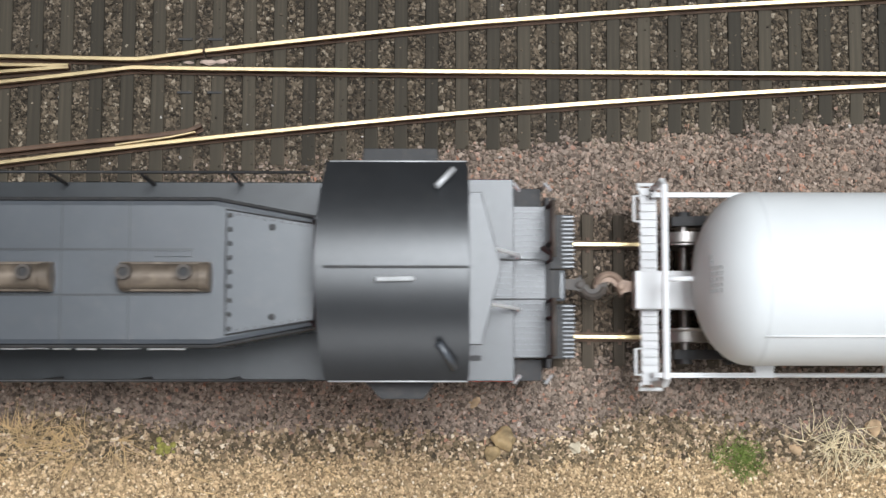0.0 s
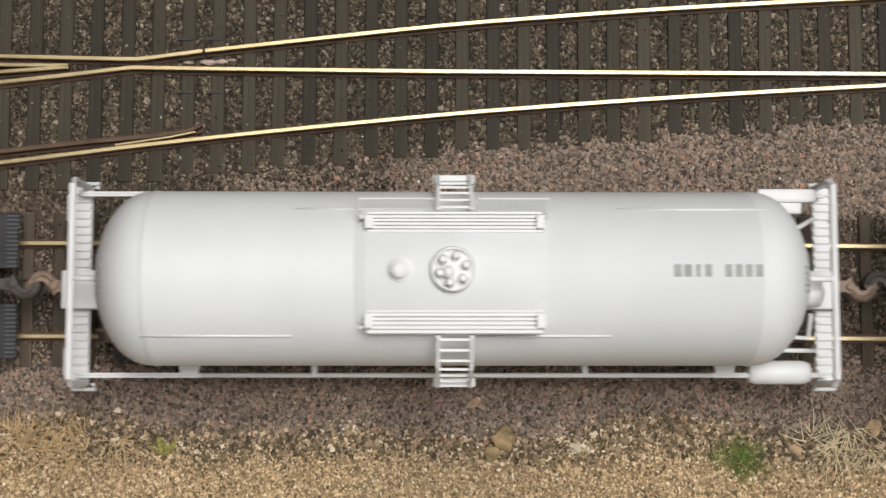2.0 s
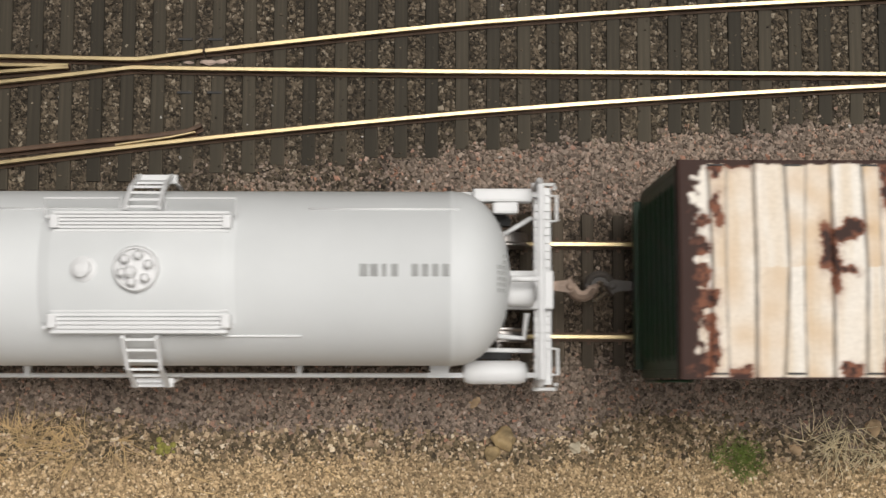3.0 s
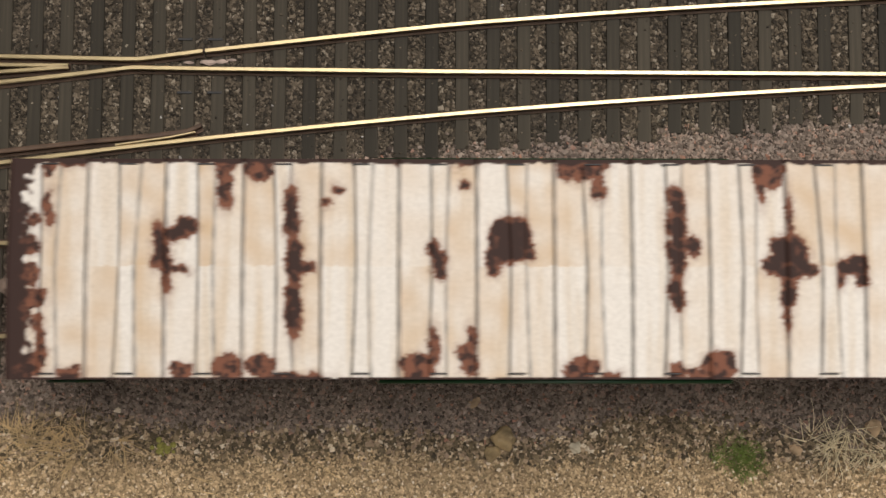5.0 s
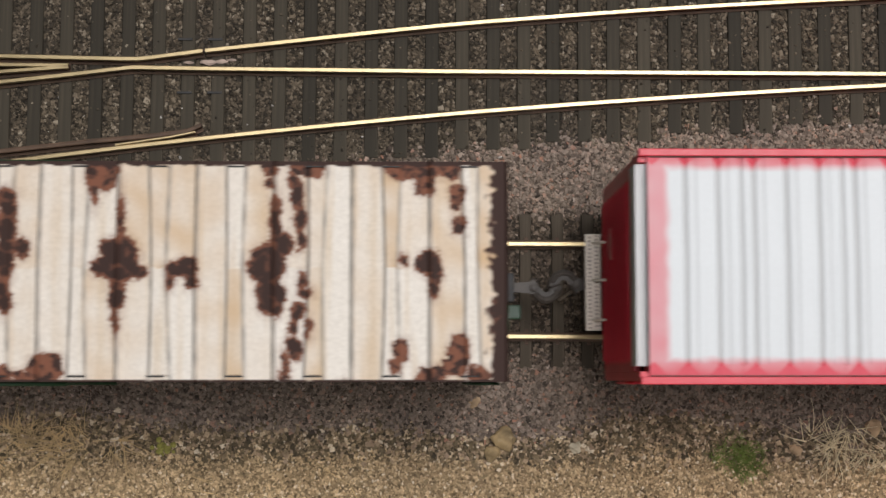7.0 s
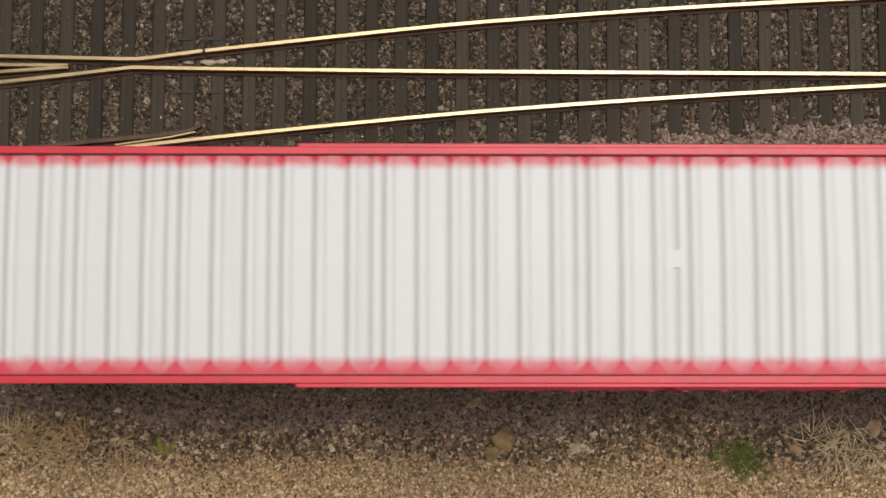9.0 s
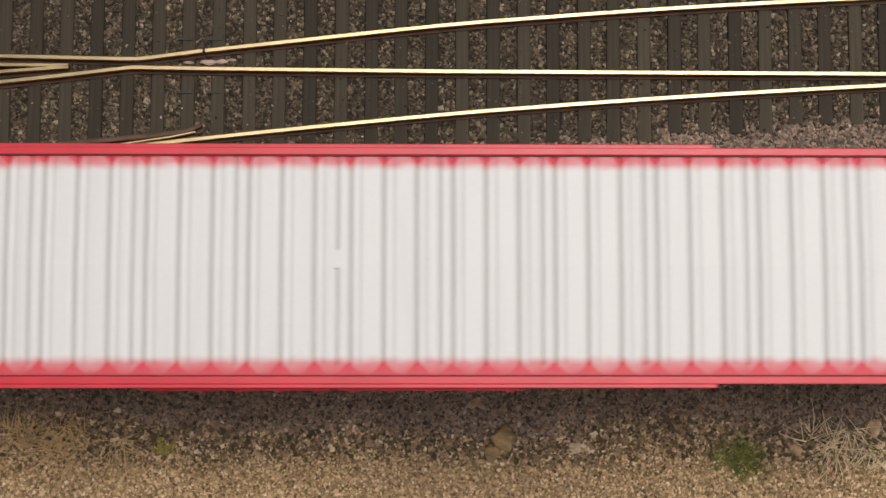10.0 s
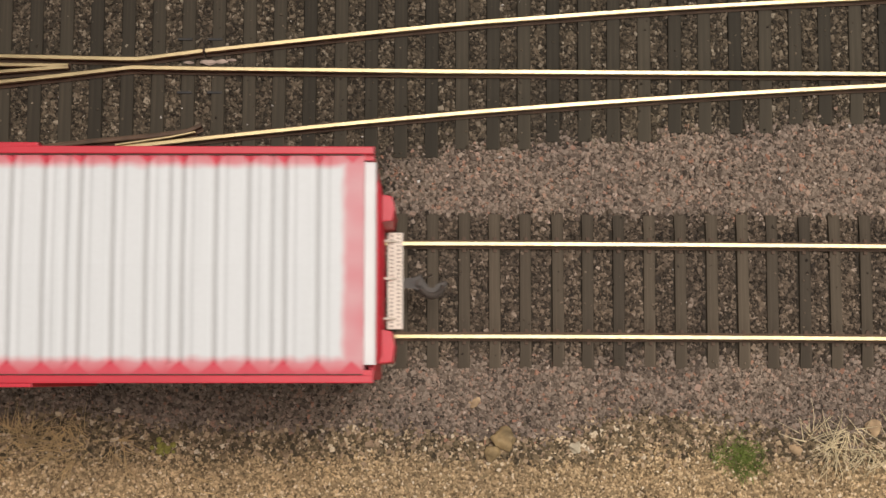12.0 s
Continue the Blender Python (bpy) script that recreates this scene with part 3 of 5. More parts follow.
def coupler(car, u, sign, material, label):
    """A knuckle coupler: shank, open jaw, pin and trip wire."""
    def arc(r, a0, a1, n=12, cx=2.6):
        return [(cx + r * math.cos(math.radians(a0 + (a1 - a0) * k / n)), r * math.sin(math.radians(a0 + (a1 - a0) * k / n))) for k in range(n + 1)]
    shape = [(-7, -0.75), (-0.1, -0.75)] + arc(2.75, 198, 372) + arc(1.15, 368, 172) + [(0.4, 1.9), (-0.3, 0.75), (-7, 0.75)]
    bm = slab(B(), [(u + sign * x, sign * y) for x, y in shape], 7.6, 10.4 + 0.1 * sign, 0.3)
    c = part("coupler", bm, material, car, label)
    rim = [(u + sign * x, sign * y, 10.5 + 0.1 * sign) for x, y in arc(2.1, 205, 350)]
    rod_part("knuckle", rim, 0.45, material, c, "raised curved knuckle")
    part("knuckle_pin", turned(B(), [(0.75, 10.3), (0.75, 11.0), (0.4, 11.1)], "z", (u + sign * 0.4, 0, 0), 12), material, c)
    part("coupler_box", bx(B(), *sorted((u - sign * 8.5, u - sign * 3.2)), -2.6, 2.6, 7.0, 11.2, 0.25), "frame_black", c)
    rod_part("trip_wire", [(u + sign * 0.6, sign * 0.9, 8), (u + sign * 0.8, sign * 1.0, 4), (u + sign * 2.5, sign * 2.2, 1.6)], 0.28, "bright", c)
    return c


def stair_rungs(bm, x0, x1, y, z0, z1, n, r=0.22):
    for s in range(n):
        z = z0 + (z1 - z0) * (s + 0.5) / n
        rod(bm, [(x0, y, z), (x1, y, z)], r, 6)
    for x in (x0, x1):
        rod(bm, [(x, y, z0), (x, y, z1)], r * 1.2, 6)
    return bm


# ---- locomotive ----
def locomotive():
    car = thing("locomotive", "dark grey hood locomotive with black cab roof and red cab", "locomotive")
    # frame and walkway
    part("walkway", slab(B(), [(-150, -17.2), (-150, 17.2), (7.0, 17.2), (7.0, -17.2)], 17.6, 19.2, 0.2), "deck_black", car, "dull black walkway plate")
    box_part("frame_sill", (-150, 15, -15.8, 15.8, 12.5, 17.6), "loco_red", car, 0.2, "red side sill")
    box_part("fuel_tank", (-92, -50, -13.5, 13.5, 3.0, 12.4), "frame_black", car, 1.5)
    # hood
    hood = part("hood", slab(B(), [(-145, -11.5), (-145, 11.5), (-33.0, 11.5), (-17.5, 8.6), (-17.5, -8.6), (-33.0, -11.5)], 19.2, 39.5, 0.9), "hood", car, "dark grey hood with bevelled roof edge")
    part("hood_panel", slab(B(), [(-31.3, -9.9), (-31.3, 9.9), (-17.4, 7.6), (-17.4, -7.6)], 39.4, 39.75, 0.1), "hood", hood, "riveted grey access panel")
    for k in range(9):
        part("rivet", turned(B(), [(0.45, 39.7), (0.36, 40.05)], "z", (-30.7, -9.0 + 2.25 * k, 0), 8), "frame_black", hood)
    for s in (1, -1):
        for k in range(9):
            x = -29.4 + 1.4 * k
            part("rivet", turned(B(), [(0.32, 39.7), (0.26, 39.98)], "z", (x, s * (9.45 - 0.162 * (x + 31.3)), 0), 8), "black", hood)
        bm = turned(B(), [(0.6, 39.6), (0.55, 39.95), (0.3, 40.0)], "z", (0, 0, 0), 14)
        o = part("lifting_eye", bm, "frame_black", hood)
        o.location = (-24.0 * MM, s * 7.1 * MM, 0)
    for x in (-57.3, -46.6, -68.0, -79.0, -90.0, -101.0, -112.0, -123.0):
        box_part("hood_seam", (x - 0.12, x + 0.12, -11.3, 11.3, 39.4, 39.56), "black", hood)
    for y in (3.6, -3.6):
        box_part("hood_seam", (-140, -36.5, y - 0.17, y + 0.17, 39.4, 39.62), "black", hood)
    for s in (1, -1):
        # black strip standing in for the shade between hood edge and walkway
        rod_part("hood_edge_shade", [(-143, s * 11.7, 38.9), (-33.1, s * 11.7, 38.9), (-17.4, s * 8.8, 38.9)], 0.3, "frame_black", hood)
        rod_part("panel_seam", [(-31.3, s * 0.1, 39.72), (-31.3, s * 9.95, 39.72), (-17.4, s * 7.65, 39.72)], 0.16, "frame_black", hood)
    box_part("hood_hatch", (-42.5, -36.8, 2.4, 3.2, 39.4, 39.7), "hood", hood, 0.08)
    for s in (1, -1):
        bm = B()
        for k in range(14):
            bx(bm, -140 + 7.8 * k, -133.4 + 7.8 * k, s * 11.45 - 0.18, s * 11.45 + 0.18, 21, 37, 0.1)
        part("hood_doors", bm, "hood", hood)
    x = -112.0
    while x < -37.0:
        run = float(rng.uniform(1.5, 9.0))
        rod_part("hood_edge", [(x, -12.0, 37.8), (x + run * 0.5, -12.0 + float(rng.uniform(-0.08, 0.08)), 37.8), (x + run, -12.0, 37.8)], float(rng.uniform(0.14, 0.3)), "white_part", hood, "chipped white hood edge line")
        x += run + float(rng.uniform(0.2, 1.6))
    for x0 in (-47.8, -72.6, -97.5):
        bm = turned(B(), [(1.9, x0), (2.2, x0 + 0.3), (2.2, x0 + 1.8), (2.0, x0 + 2.0), (2.0, x0 + 12.4), (2.2, x0 + 12.6), (2.2, x0 + 14.1), (1.9, x0 + 14.4)], "x", (0, -0.85, 41.2), 24)
        bx(bm, x0 + 0.1, x0 + 14.3, -3.2, 1.5, 39.4, 41.3, 0.3)
        ex = part("exhaust_silencer", bm, "exhaust", hood, "weathered bronze exhaust silencer")
        for dx in (1.2, 10.6):
            part("exhaust_pipe", turned(B(), [(1.3, 42.0), (1.2, 44.4), (0.75, 44.4), (0.7, 43.4)], "z", (x0 + dx, -0.3, 0), 16), "coupler_dark", ex)
            part("exhaust_bore", turned(B(), [(0.72, 43.2), (0.72, 43.9)], "z", (x0 + dx, -0.3, 0), 12), "frame_black", ex)
    # cab
    cab = part("cab", extrude_x(B(), [(-16.3, 19.2), (-16.3, 40.5), (-10, 46.5), (0, 48.4), (10, 46.5), (16.3, 40.5), (16.3, 19.2)], -14.2, 6.6), "loco_red", car, "red cab with a black curved roof")
    bm = B()
    n, rows = 24, []
    for k in range(n + 1):
        a = -1 + 2 * k / n
        y, z = 17.1 * a, 50.3 - 7.2 * abs(a) ** 2.2
        bow = 1.3 * a * a
        rows.append([(-16.6 + bow, y, z), (6.8, y, z), (6.8, y, z - 0.9), (-16.6 + bow, y, z - 0.9)])
    vs = [[bm.verts.new(p) for p in r] for r in rows]
    for r0, r1 in zip(vs, vs[1:]):
        for i in range(4):
            bm.faces.new((r0[i], r1[i], r1[(i + 1) % 4], r0[(i + 1) % 4])).smooth = i in (0, 2)
    bm.faces.new(vs[0]), bm.faces.new(vs[-1])
    roof = part("cab_roof", bm, "black", cab, "satin black curved cab roof")
    box_part("roof_seam", (-15.2, 6.7, -0.2, 0.2, 50.0, 50.5), "frame_black", cab)
    rod_part("roof_grab", [(-7.3, -1.9, 50.0), (-7.1, -1.9, 50.9), (-1.7, -1.8, 50.9), (-1.5, -1.8, 50.0)], 0.42, "silver", cab, "silver roof grab")
    rod_part("horn", [(1.9, 12.6, 47.7), (4.6, 15.6, 45.9)], 0.5, "silver", cab, "slim silver horn")
    rod_part("horn", [(2.2, -11.4, 48.2), (4.9, -15.2, 46.1)], 0.6, "hood", cab, "slim grey horn")
    for s in (1, -1):
        rod_part("gutter", [(-14.8, s * 17.15, 42.9), (6.7, s * 17.15, 42.9)], 0.2, "silver", cab, "silver gutter strip")
        x0, x1 = (-8.6, 1.8)
        tip = [(-10.2, s * 16.4), (2.6, s * 16.4), (0.0 if s < 0 else 2.0, s * 20.0), (-6.8 if s < 0 else -9.6, s * 20.0)]
        part("window_awning", slab(B(), tip, 37.6, 38.4, 0.1), "frame_black", cab, "black window awning")
        box_part("side_window", (-9.5, 1.5, s * 16.25 - 0.2, s * 16.25 + 0.2, 30, 36.5), "window", cab, 0.1)
    part("cab_brow", extrude_x(B(), [(-16.5, 42.4), (-10, 47.2), (0, 49.2), (10, 47.2), (16.5, 42.4), (12.6, 44.0), (-12.6, 44.0)], 6.5, 7.0), "black", cab)
    part("visor", slab(B(), [(6.4, -11.6), (6.4, 12.1), (8.9, 12.1), (12.0, 0.4), (8.9, -11.6)], 44.2, 45.2, 0.15), "black", cab, "black pointed sun visor")
    for s, y0, y1 in ((1, 2.5, 14.6), (-1, -14.6, -2.5)):
        w = box_part("front_window", (6.5, 6.95, y0, y1, 30.5, 40.5), "pale_window", cab, 0.15, "clear front window in a red frame")
        box_part("window_post", (6.5, 7.25, (y0 + y1) / 2 - 0.5, (y0 + y1) / 2 + 0.5, 30, 41), "loco_red", w, 0.1)
    part("headlight", turned(B(), [(1.1, 6.4), (1.1, 7.9), (0.8, 8.0)], "x", (0, 0.4, 42.4), 14), "bright", cab)
    for y in (-13.6, 11.8):
        box_part("window_bracket", (6.8, 9.0, y - 0.45, y + 0.45, 40.2, 41.0), "frame_black", cab, 0.1, "black window bracket")
    for y in (-14.0, -9.5, 10.2, 14.4):
        box_part("hinge", (6.5, 7.5, y - 0.5, y + 0.5, 20.4, 21.4), "hood", cab, 0.1)
    # low nose and end deck
    nose = part("nose", bx(B(), 6.7, 15.4, -17.3, 17.7, 13.0, 20.1, 0.35), "loco_red", car, "low red nose with a black deck plate")
    box_part("nose_plate", (6.9, 15.5, -17.25, 17.6, 20.0, 20.45), "deck_black", nose, 0.15, "smooth black nose plate")
    for s in (1, -1):
        y = 3.4 * s + 0.2
        box_part("nose_rib", (8, 21.3, y - 0.12, y + 0.12, 20.3, 20.9), "frame_black", nose)
    deck = part("end_deck", bx(B(), 15.4, 21.6, -13.2, 13.8, 12.4, 13.4, 0.15), "deck_black", car, "black diamond-tread end deck")
    bm = B()
    for i in range(6):
        for j in range(26):
            x, y = 16.0 + 1.0 * i + (0.5 if j % 2 else 0), -12.8 + 1.02 * j
            if x < 21.2:
                slab(bm, [(x - 0.36, y), (x, y - 0.24), (x + 0.36, y), (x, y + 0.24)], 13.35, 13.6)
    for i in range(7):
        for j in range(6):
            x, y = 8.6 + 1.0 * i + (0.5 if j % 2 else 0), -2.5 + 1.02 * j
            slab(bm, [(x - 0.36, y), (x, y - 0.24), (x + 0.36, y), (x, y + 0.24)], 20.4, 20.65)
    part("tread_pattern", bm, "hood", deck)
    for s in (1, -1):
        y = s * 4.6 - 0.2
        rod_part("nose_handrail", [(16.6, y, 15.5), (16.2, y, 20.6), (9.3, y, 38.5), (8.2, y, 39.0)], 0.33, "white_part", car, "white sloping handrail")
        for k in range(3):
            box_part("corner_step", (15.8, 21.0, *sorted((s * 13.4, s * 17.2)), 10.6 - 3.4 * k, 11.2 - 3.4 * k), "frame_black", car, 0.1)
        for x in (15.9, 21.4):
            rod_part("step_handrail", [(x, s * 17.3, 8.0), (x, s * 17.5, 15.5), (x + 0.8, s * 16.2, 16.4)], 0.3, "silver", car, "silver step handrail")
    # end railing, drop plate, pilot with steps
    for y in (-13.0, -6.2, -3.2, 3.8, 6.8, 13.6):
        rod_part("end_post", [(22.0, y, 9), (22.1, y, 23.5)], 0.35, "frame_black", car)
    for y0, y1 in ((-13.0, -3.2), (3.8, 13.6)):
        rod_part("end_rail", [(22.1, y0, 23.5), (22.1, y1, 23.5)], 0.4, "coupler_dark", car)
        rod_part("end_rail", [(22.1, y0, 18.5), (22.1, y1, 18.5)], 0.3, "frame_black", car)
    rod_part("hose", [(22.3, 4.2, 22), (20.6, 5.6, 20.0), (22.4, 7.0, 17.0), (22.9, 7.6, 11)], 0.5, "frame_black", car, "looped black rubber hose")
    part("end_plate", bx(B(), 21.5, 22.4, -15.0, 15.4, 6.2, 13.2, 0.2), "frame_black", car)
    part("drop_plate", bx(B(), 22.4, 25.3, -3.0, 2.6, 9.9, 10.9, 0.5), "hood", car, "rounded grey drop plate")
    for s in (1, -1):
        y0, y1 = sorted((s * 3.2, s * 13.2))
        st = part("pilot_step", bx(B(), 22.4, 27.4, y0, y1, 4.4, 5.3, 0.15), "frame_black", car, "ribbed black pilot step")
        bm = B()
        for k in range(13):
            y = y0 + 0.4 + (y1 - y0 - 0.8) * k / 12
            bx(bm, 25.4, 27.5, y - 0.15, y + 0.15, 5.2, 5.55)
        part("step_rib", bm, "hood", st)
        box_part("step_slot", (23.2, 24.9, s * 8.0 - 3.4, s * 8.0 + 3.0, 5.25, 5.4), "frame_black", st)
        box_part("pilot", (22.0, 23.0, *sorted((s * 2.0, s * 13.8)), 1.0, 8.0), "frame_black", car, 0.2)
    for s in (1, -1):
        posts = [-31.6 - 15.1 * k for k in range(8)]
        for x in posts:
            rod_part("stanchion", [(x, s * 16.7, 19), (x - 0.3, s * 17.1, 31.5)], 0.33, "frame_black", car)
        rod_part("side_handrail", [(-142, s * 17.1, 31.5), (-19, s * 17.1, 31.5)], 0.25, "frame_black", car, "thin dark side handrail")
    truck(car, -4.0, 26.0)
    truck(car, -125.0, 26.0)
    coupler(car, 27.6, 1, "coupler_dark", "dark metal knuckle coupler")
    coupler(car, -156.0, -1, "coupler_dark", "dark metal knuckle coupler")
    return finish(car, -62.0, 0.3)


# ---- tank car ----
def tank_car():
    car = thing("tank_car", "glossy white tank car with walkways, ladders and grey lettering", "tank car")
    R, H, Y = 14.8, 22.5, 0.5
    x0, x1 = 46.0, 166.7
    dish = 9.5
    prof = [(R * math.sqrt(max(0.0, 1 - ((9 - k) / 9) ** 2)), x0 + dish * k / 9) for k in range(10)]
    prof += [(R, x0 + dish + 0.4), (R + 0.12, x0 + dish + 0.6), (R + 0.12, x0 + dish + 1.2), (R, x0 + dish + 1.4)]
    prof += [(r, x0 + x1 - x) for r, x in prof[::-1]]
    tank = part("tank", turned(B(), prof, "x", (0, Y, H), 72), "white", car, "smooth white cylindrical tank")
    # centre sill, end beams
    box_part("centre_sill", (37.5, 174.8, -4.2, 2.6, 9.0, 13.2), "white_part", car, 0.3)
    for u, s in ((40.4, -1), (173.1, 1)):
        bm = bx(B(), u - 1.55, u + 1.55, -17.6, 17.8, 9.4, 10.25, 0.15)
        board = part("end_walkway", bm, "white_part", car, "white end walkway with cross cleats")
        for k in range(24):
            y = -16.6 + 1.45 * k
            box_part("cleat", (u - 1.4, u + 1.4, y - 0.36, y + 0.36, 9.5, 10.75), "white_part", board)
        h = u + 0.9 if s < 0 else u - 1.2
        rod_part("end_handrail", [(h, -17.4, 10.2), (h, -17.4, 20.5), (h, -16.6, 22.2), (h, 16.8, 22.2), (h, 17.6, 20.5), (h, 17.6, 10.2)], 0.62, "white_part", car, "white arched end handrail")
        rod_part("handrail_stay", [(h, Y, 22.2), (x0 if s < 0 else x1, Y, 22.6)], 0.5, "white_part", car)
        for y in (-13.5, 14.0):
            rod_part("grab_iron", [(u + s * 1.4, y - 2.3, 10.4), (u + s * 2.6, y - 2.3, 10.6), (u + s * 2.6, y + 2.3, 10.6), (u + s * 1.4, y + 2.3, 10.4)], 0.3, "white_part", car)
        for y, e in ((-17.5, -1), (17.7, 1)):
            rod_part("corner_stirrup", [(u - 1.6, y, 10), (u - 1.7, y + e * 0.9, 8.5), (u + 2.4, y + e * 0.9, 8.5), (u + 2.3, y, 10)], 0.35, "white_part", car)
    # side sill rails with brackets
    for s, y in ((-1, -15.9), (1, 16.2)):
        rod_part("side_rail", [(40.5, y, 12.6), (173.0, y, 12.6)], 0.42, "white_part", car, "thin white side rail")
        for u in (60.2, 82.2, 129.9, 154.6):
            wide = 1.5 if u in (60.2, 154.6) else 0.45
            bm = slab(B(), [(u - wide, y - s * 0.0), (u + wide, y), (u + wide * 1.6, Y + s * 12.0), (u - wide * 1.6, Y + s * 12.0)], 12.2, 13.2, 0.1)
            part("rail_bracket", bm, "white_part", car)
        for u0, u1 in ((40.5, 62.0), (152.5, 173.0)):
            box_part("side_step_board", (u0, u1, *sorted((y - 0.45, y + 0.45)), 11.6, 13.0), "white_part", car, 0.1)
    # dome saddle, gratings, hatch
    bm = B()
    rings = [[bm.verts.new((x, Y + r * math.sin(math.radians(a)), H + r * math.cos(math.radians(a)))) for a in range(-33, 34, 3)]
             for x, r in ((89.6, R * 0.99), (91.9, R + 0.45), (92.3, R + 0.55), (119.4, R + 0.55), (119.8, R + 0.45), (122.0, R * 0.99))]
    for r0, r1 in zip(rings, rings[1:]):
        for k in range(len(r0) - 1):
            bm.faces.new((r0[k], r1[k], r1[k + 1], r0[k + 1])).smooth = True
    part("dome_saddle", bm, "white", tank)
    for s, ya, yb in ((1, 6.9, 10.4), (-1, -9.4, -5.3)):
        gr = part("walkway_frame", bx(B(), 92.4, 120.4, min(ya, yb), max(ya, yb), 35.4, 36.0, 0.1), "white_part", car, "slatted white top walkway")
        for k in range(6):
            y = ya + (yb - ya) * (k + 0.5) / 6
            box_part("slat", (92.3, 120.5, y - 0.2, y + 0.2, 35.9, 36.6), "white_part", gr)
        for u in (92.6, 120.2):
            box_part("walkway_post", (u - 0.7, u + 0.7, (ya + yb) / 2 - 1.1, (ya + yb) / 2 + 1.1, 33.0, 37.4), "white_part", gr, 0.2)
        edge = yb if s > 0 else ya
        edge = max(ya, yb) if s > 0 else min(ya, yb)
        rod_part("safety_rail", [(91.4, edge - s * 1.0, 33.5), (91.4, edge - s * 1.0, 37.2)], 0.25, "white_part", car)
        # ladder down the flank
        lad = B()
        top, foot = Vector((0, edge + s * 0.2, 36.4)), Vector((0, s * 17.5, 25.0))
        mid = Vector((0, s * 14.6, 32.0))
        for u in (103.8, 109.2):
            for p, q in ((top, mid), (mid, foot)):
                slab_pts = [(u - 0.32, p.y, p.z), (u + 0.32, p.y, p.z), (u + 0.32, q.y, q.z), (u - 0.32, q.y, q.z)]
                a = [lad.verts.new(v) for v in slab_pts]
                b = [lad.verts.new((v[0], v[1] + s * 0.5, v[2] + 0.3)) for v in slab_pts]
                lad.faces.new(a), lad.faces.new(b)
                for i in range(4):
                    lad.faces.new((a[i], a[(i + 1) % 4], b[(i + 1) % 4], b[i]))
        ladder = part("ladder", lad, "white_part", car, "white side ladder")
        for k in range(6):
            t = (k + 0.4) / 6 * 2
            p = top.lerp(mid, t) if t < 1 else mid.lerp(foot, t - 1)
            box_part("rung", (103.8, 109.2, p.y - 0.2, p.y + 0.2, p.z - 0.1, p.z + 0.3), "white_part", ladder)
        box_part("ladder_foot", (103.0, 110.0, *sorted((s * 16.4, s * 17.9)), 24.4, 25.2), "white_part", ladder, 0.15)
        for u in (103.8, 109.2):
            rod_part("ladder_leg", [(u, s * 17.3, 24.8), (u, s * 16.4, 12.4)], 0.32, "white_part", ladder)
    for ua, ub in ((91.0, 103.0), (110.4, 121.6)):
        rod_part("guard_rail", [(ua, 9.8, 36.2), (ua, 12.4, 36.8), (ub, 12.4, 36.8), (ub, 9.8, 36.2)], 0.2, "white_part", car, "thin white guard rail")
    hatch = part("hatch", turned(B(), [(3.7, 36.2), (3.7, 38.6), (3.45, 39.0), (3.2, 39.0), (3.1, 38.3), (0.5, 38.6)], "z", (106.1, 0.9, 0), 32), "white_part", car, "round white hatch with bolts and valves")
    for k in range(6):
        a = k * math.pi / 3 + 0.3
        part("hatch_bolt", turned(B(), [(0.75, 38.2), (0.75, 39.6), (0.45, 40.0)], "z", (106.1 + 2.2 * math.cos(a), 0.9 + 2.2 * math.sin(a), 0), 12), "white_part", hatch)
    part("hatch_valve", turned(B(), [(1.0, 38.2), (1.0, 39.8), (0.5, 40.3)], "z", (105.4, 0.4, 0), 14), "white_part", hatch)
    part("safety_valve", turned(B(), [(2.2, 36.8), (2.1, 38.0), (1.4, 38.3), (1.4, 39.6), (0.7, 39.9)], "z", (97.6, 0.9, 0), 20), "white_part", car, "small white safety valve")
    # weld strips along the tank
    for s, ua, ub in ((1, 80.4, 103), (1, 133, 157.6), (-1, 55.5, 80.0), (-1, 109.5, 132)):
        a = math.radians(46 if s > 0 else 43)
        rod_part("weld_strip", [(ua, Y + s * 14.85 * math.sin(a), H + 14.85 * math.cos(a)), (ub, Y + s * 14.85 * math.sin(a), H + 14.85 * math.cos(a))], 0.2, "white_part", tank)
    # lettering on the top flank and on the tank ends, as plain bars
    for k, wch in enumerate((1.5, 1.5, 0.9, 1.3, 0, 1.3, 1.3, 1.3, 1.4)):
        if wch:
            u = 142.2 + 1.64 * k
            bm = bx(B(), u - wch * 0.42, u + wch * 0.42, -0.2, 1.8, H + R - 0.2, H + R + 0.05)
            part("lettering_bar", bm, "lettering", tank, "grey lettering bar")
    for s, ue in ((-1, x0), (1, x1)):
        for r in range(3):
            f = 4.2 + 1.1 * r
            rad = R * math.sqrt(1 - ((9.5 - (1.6 + 0.55 * r)) / 9.5) ** 2)
            for k in range(7 if r == 0 else 5):
                y = -2.6 + 0.95 * k
                z = H + math.sqrt(max(rad * rad - y * y, 0))
                bx_y = bx(B(), -0.22, 0.22, -0.32, 0.32, -0.08, 0.08)
                o = part("lettering_bar", bx_y, "lettering", tank)
                o.matrix_basis = pose((ue - s * (1.6 + 0.55 * r)) * MM, (Y + y) * MM, z * MM, 0, s * 38, 0)
    # brake gear at the trailing end
    part("air_reservoir", turned(B(), [(0.6, 158.6), (1.7, 159.0), (2.1, 160.2), (2.1, 168.6), (1.7, 169.8), (0.6, 170.2)], "x", (0, -15.4, 12.0), 20), "white_part", car, "white air reservoir")
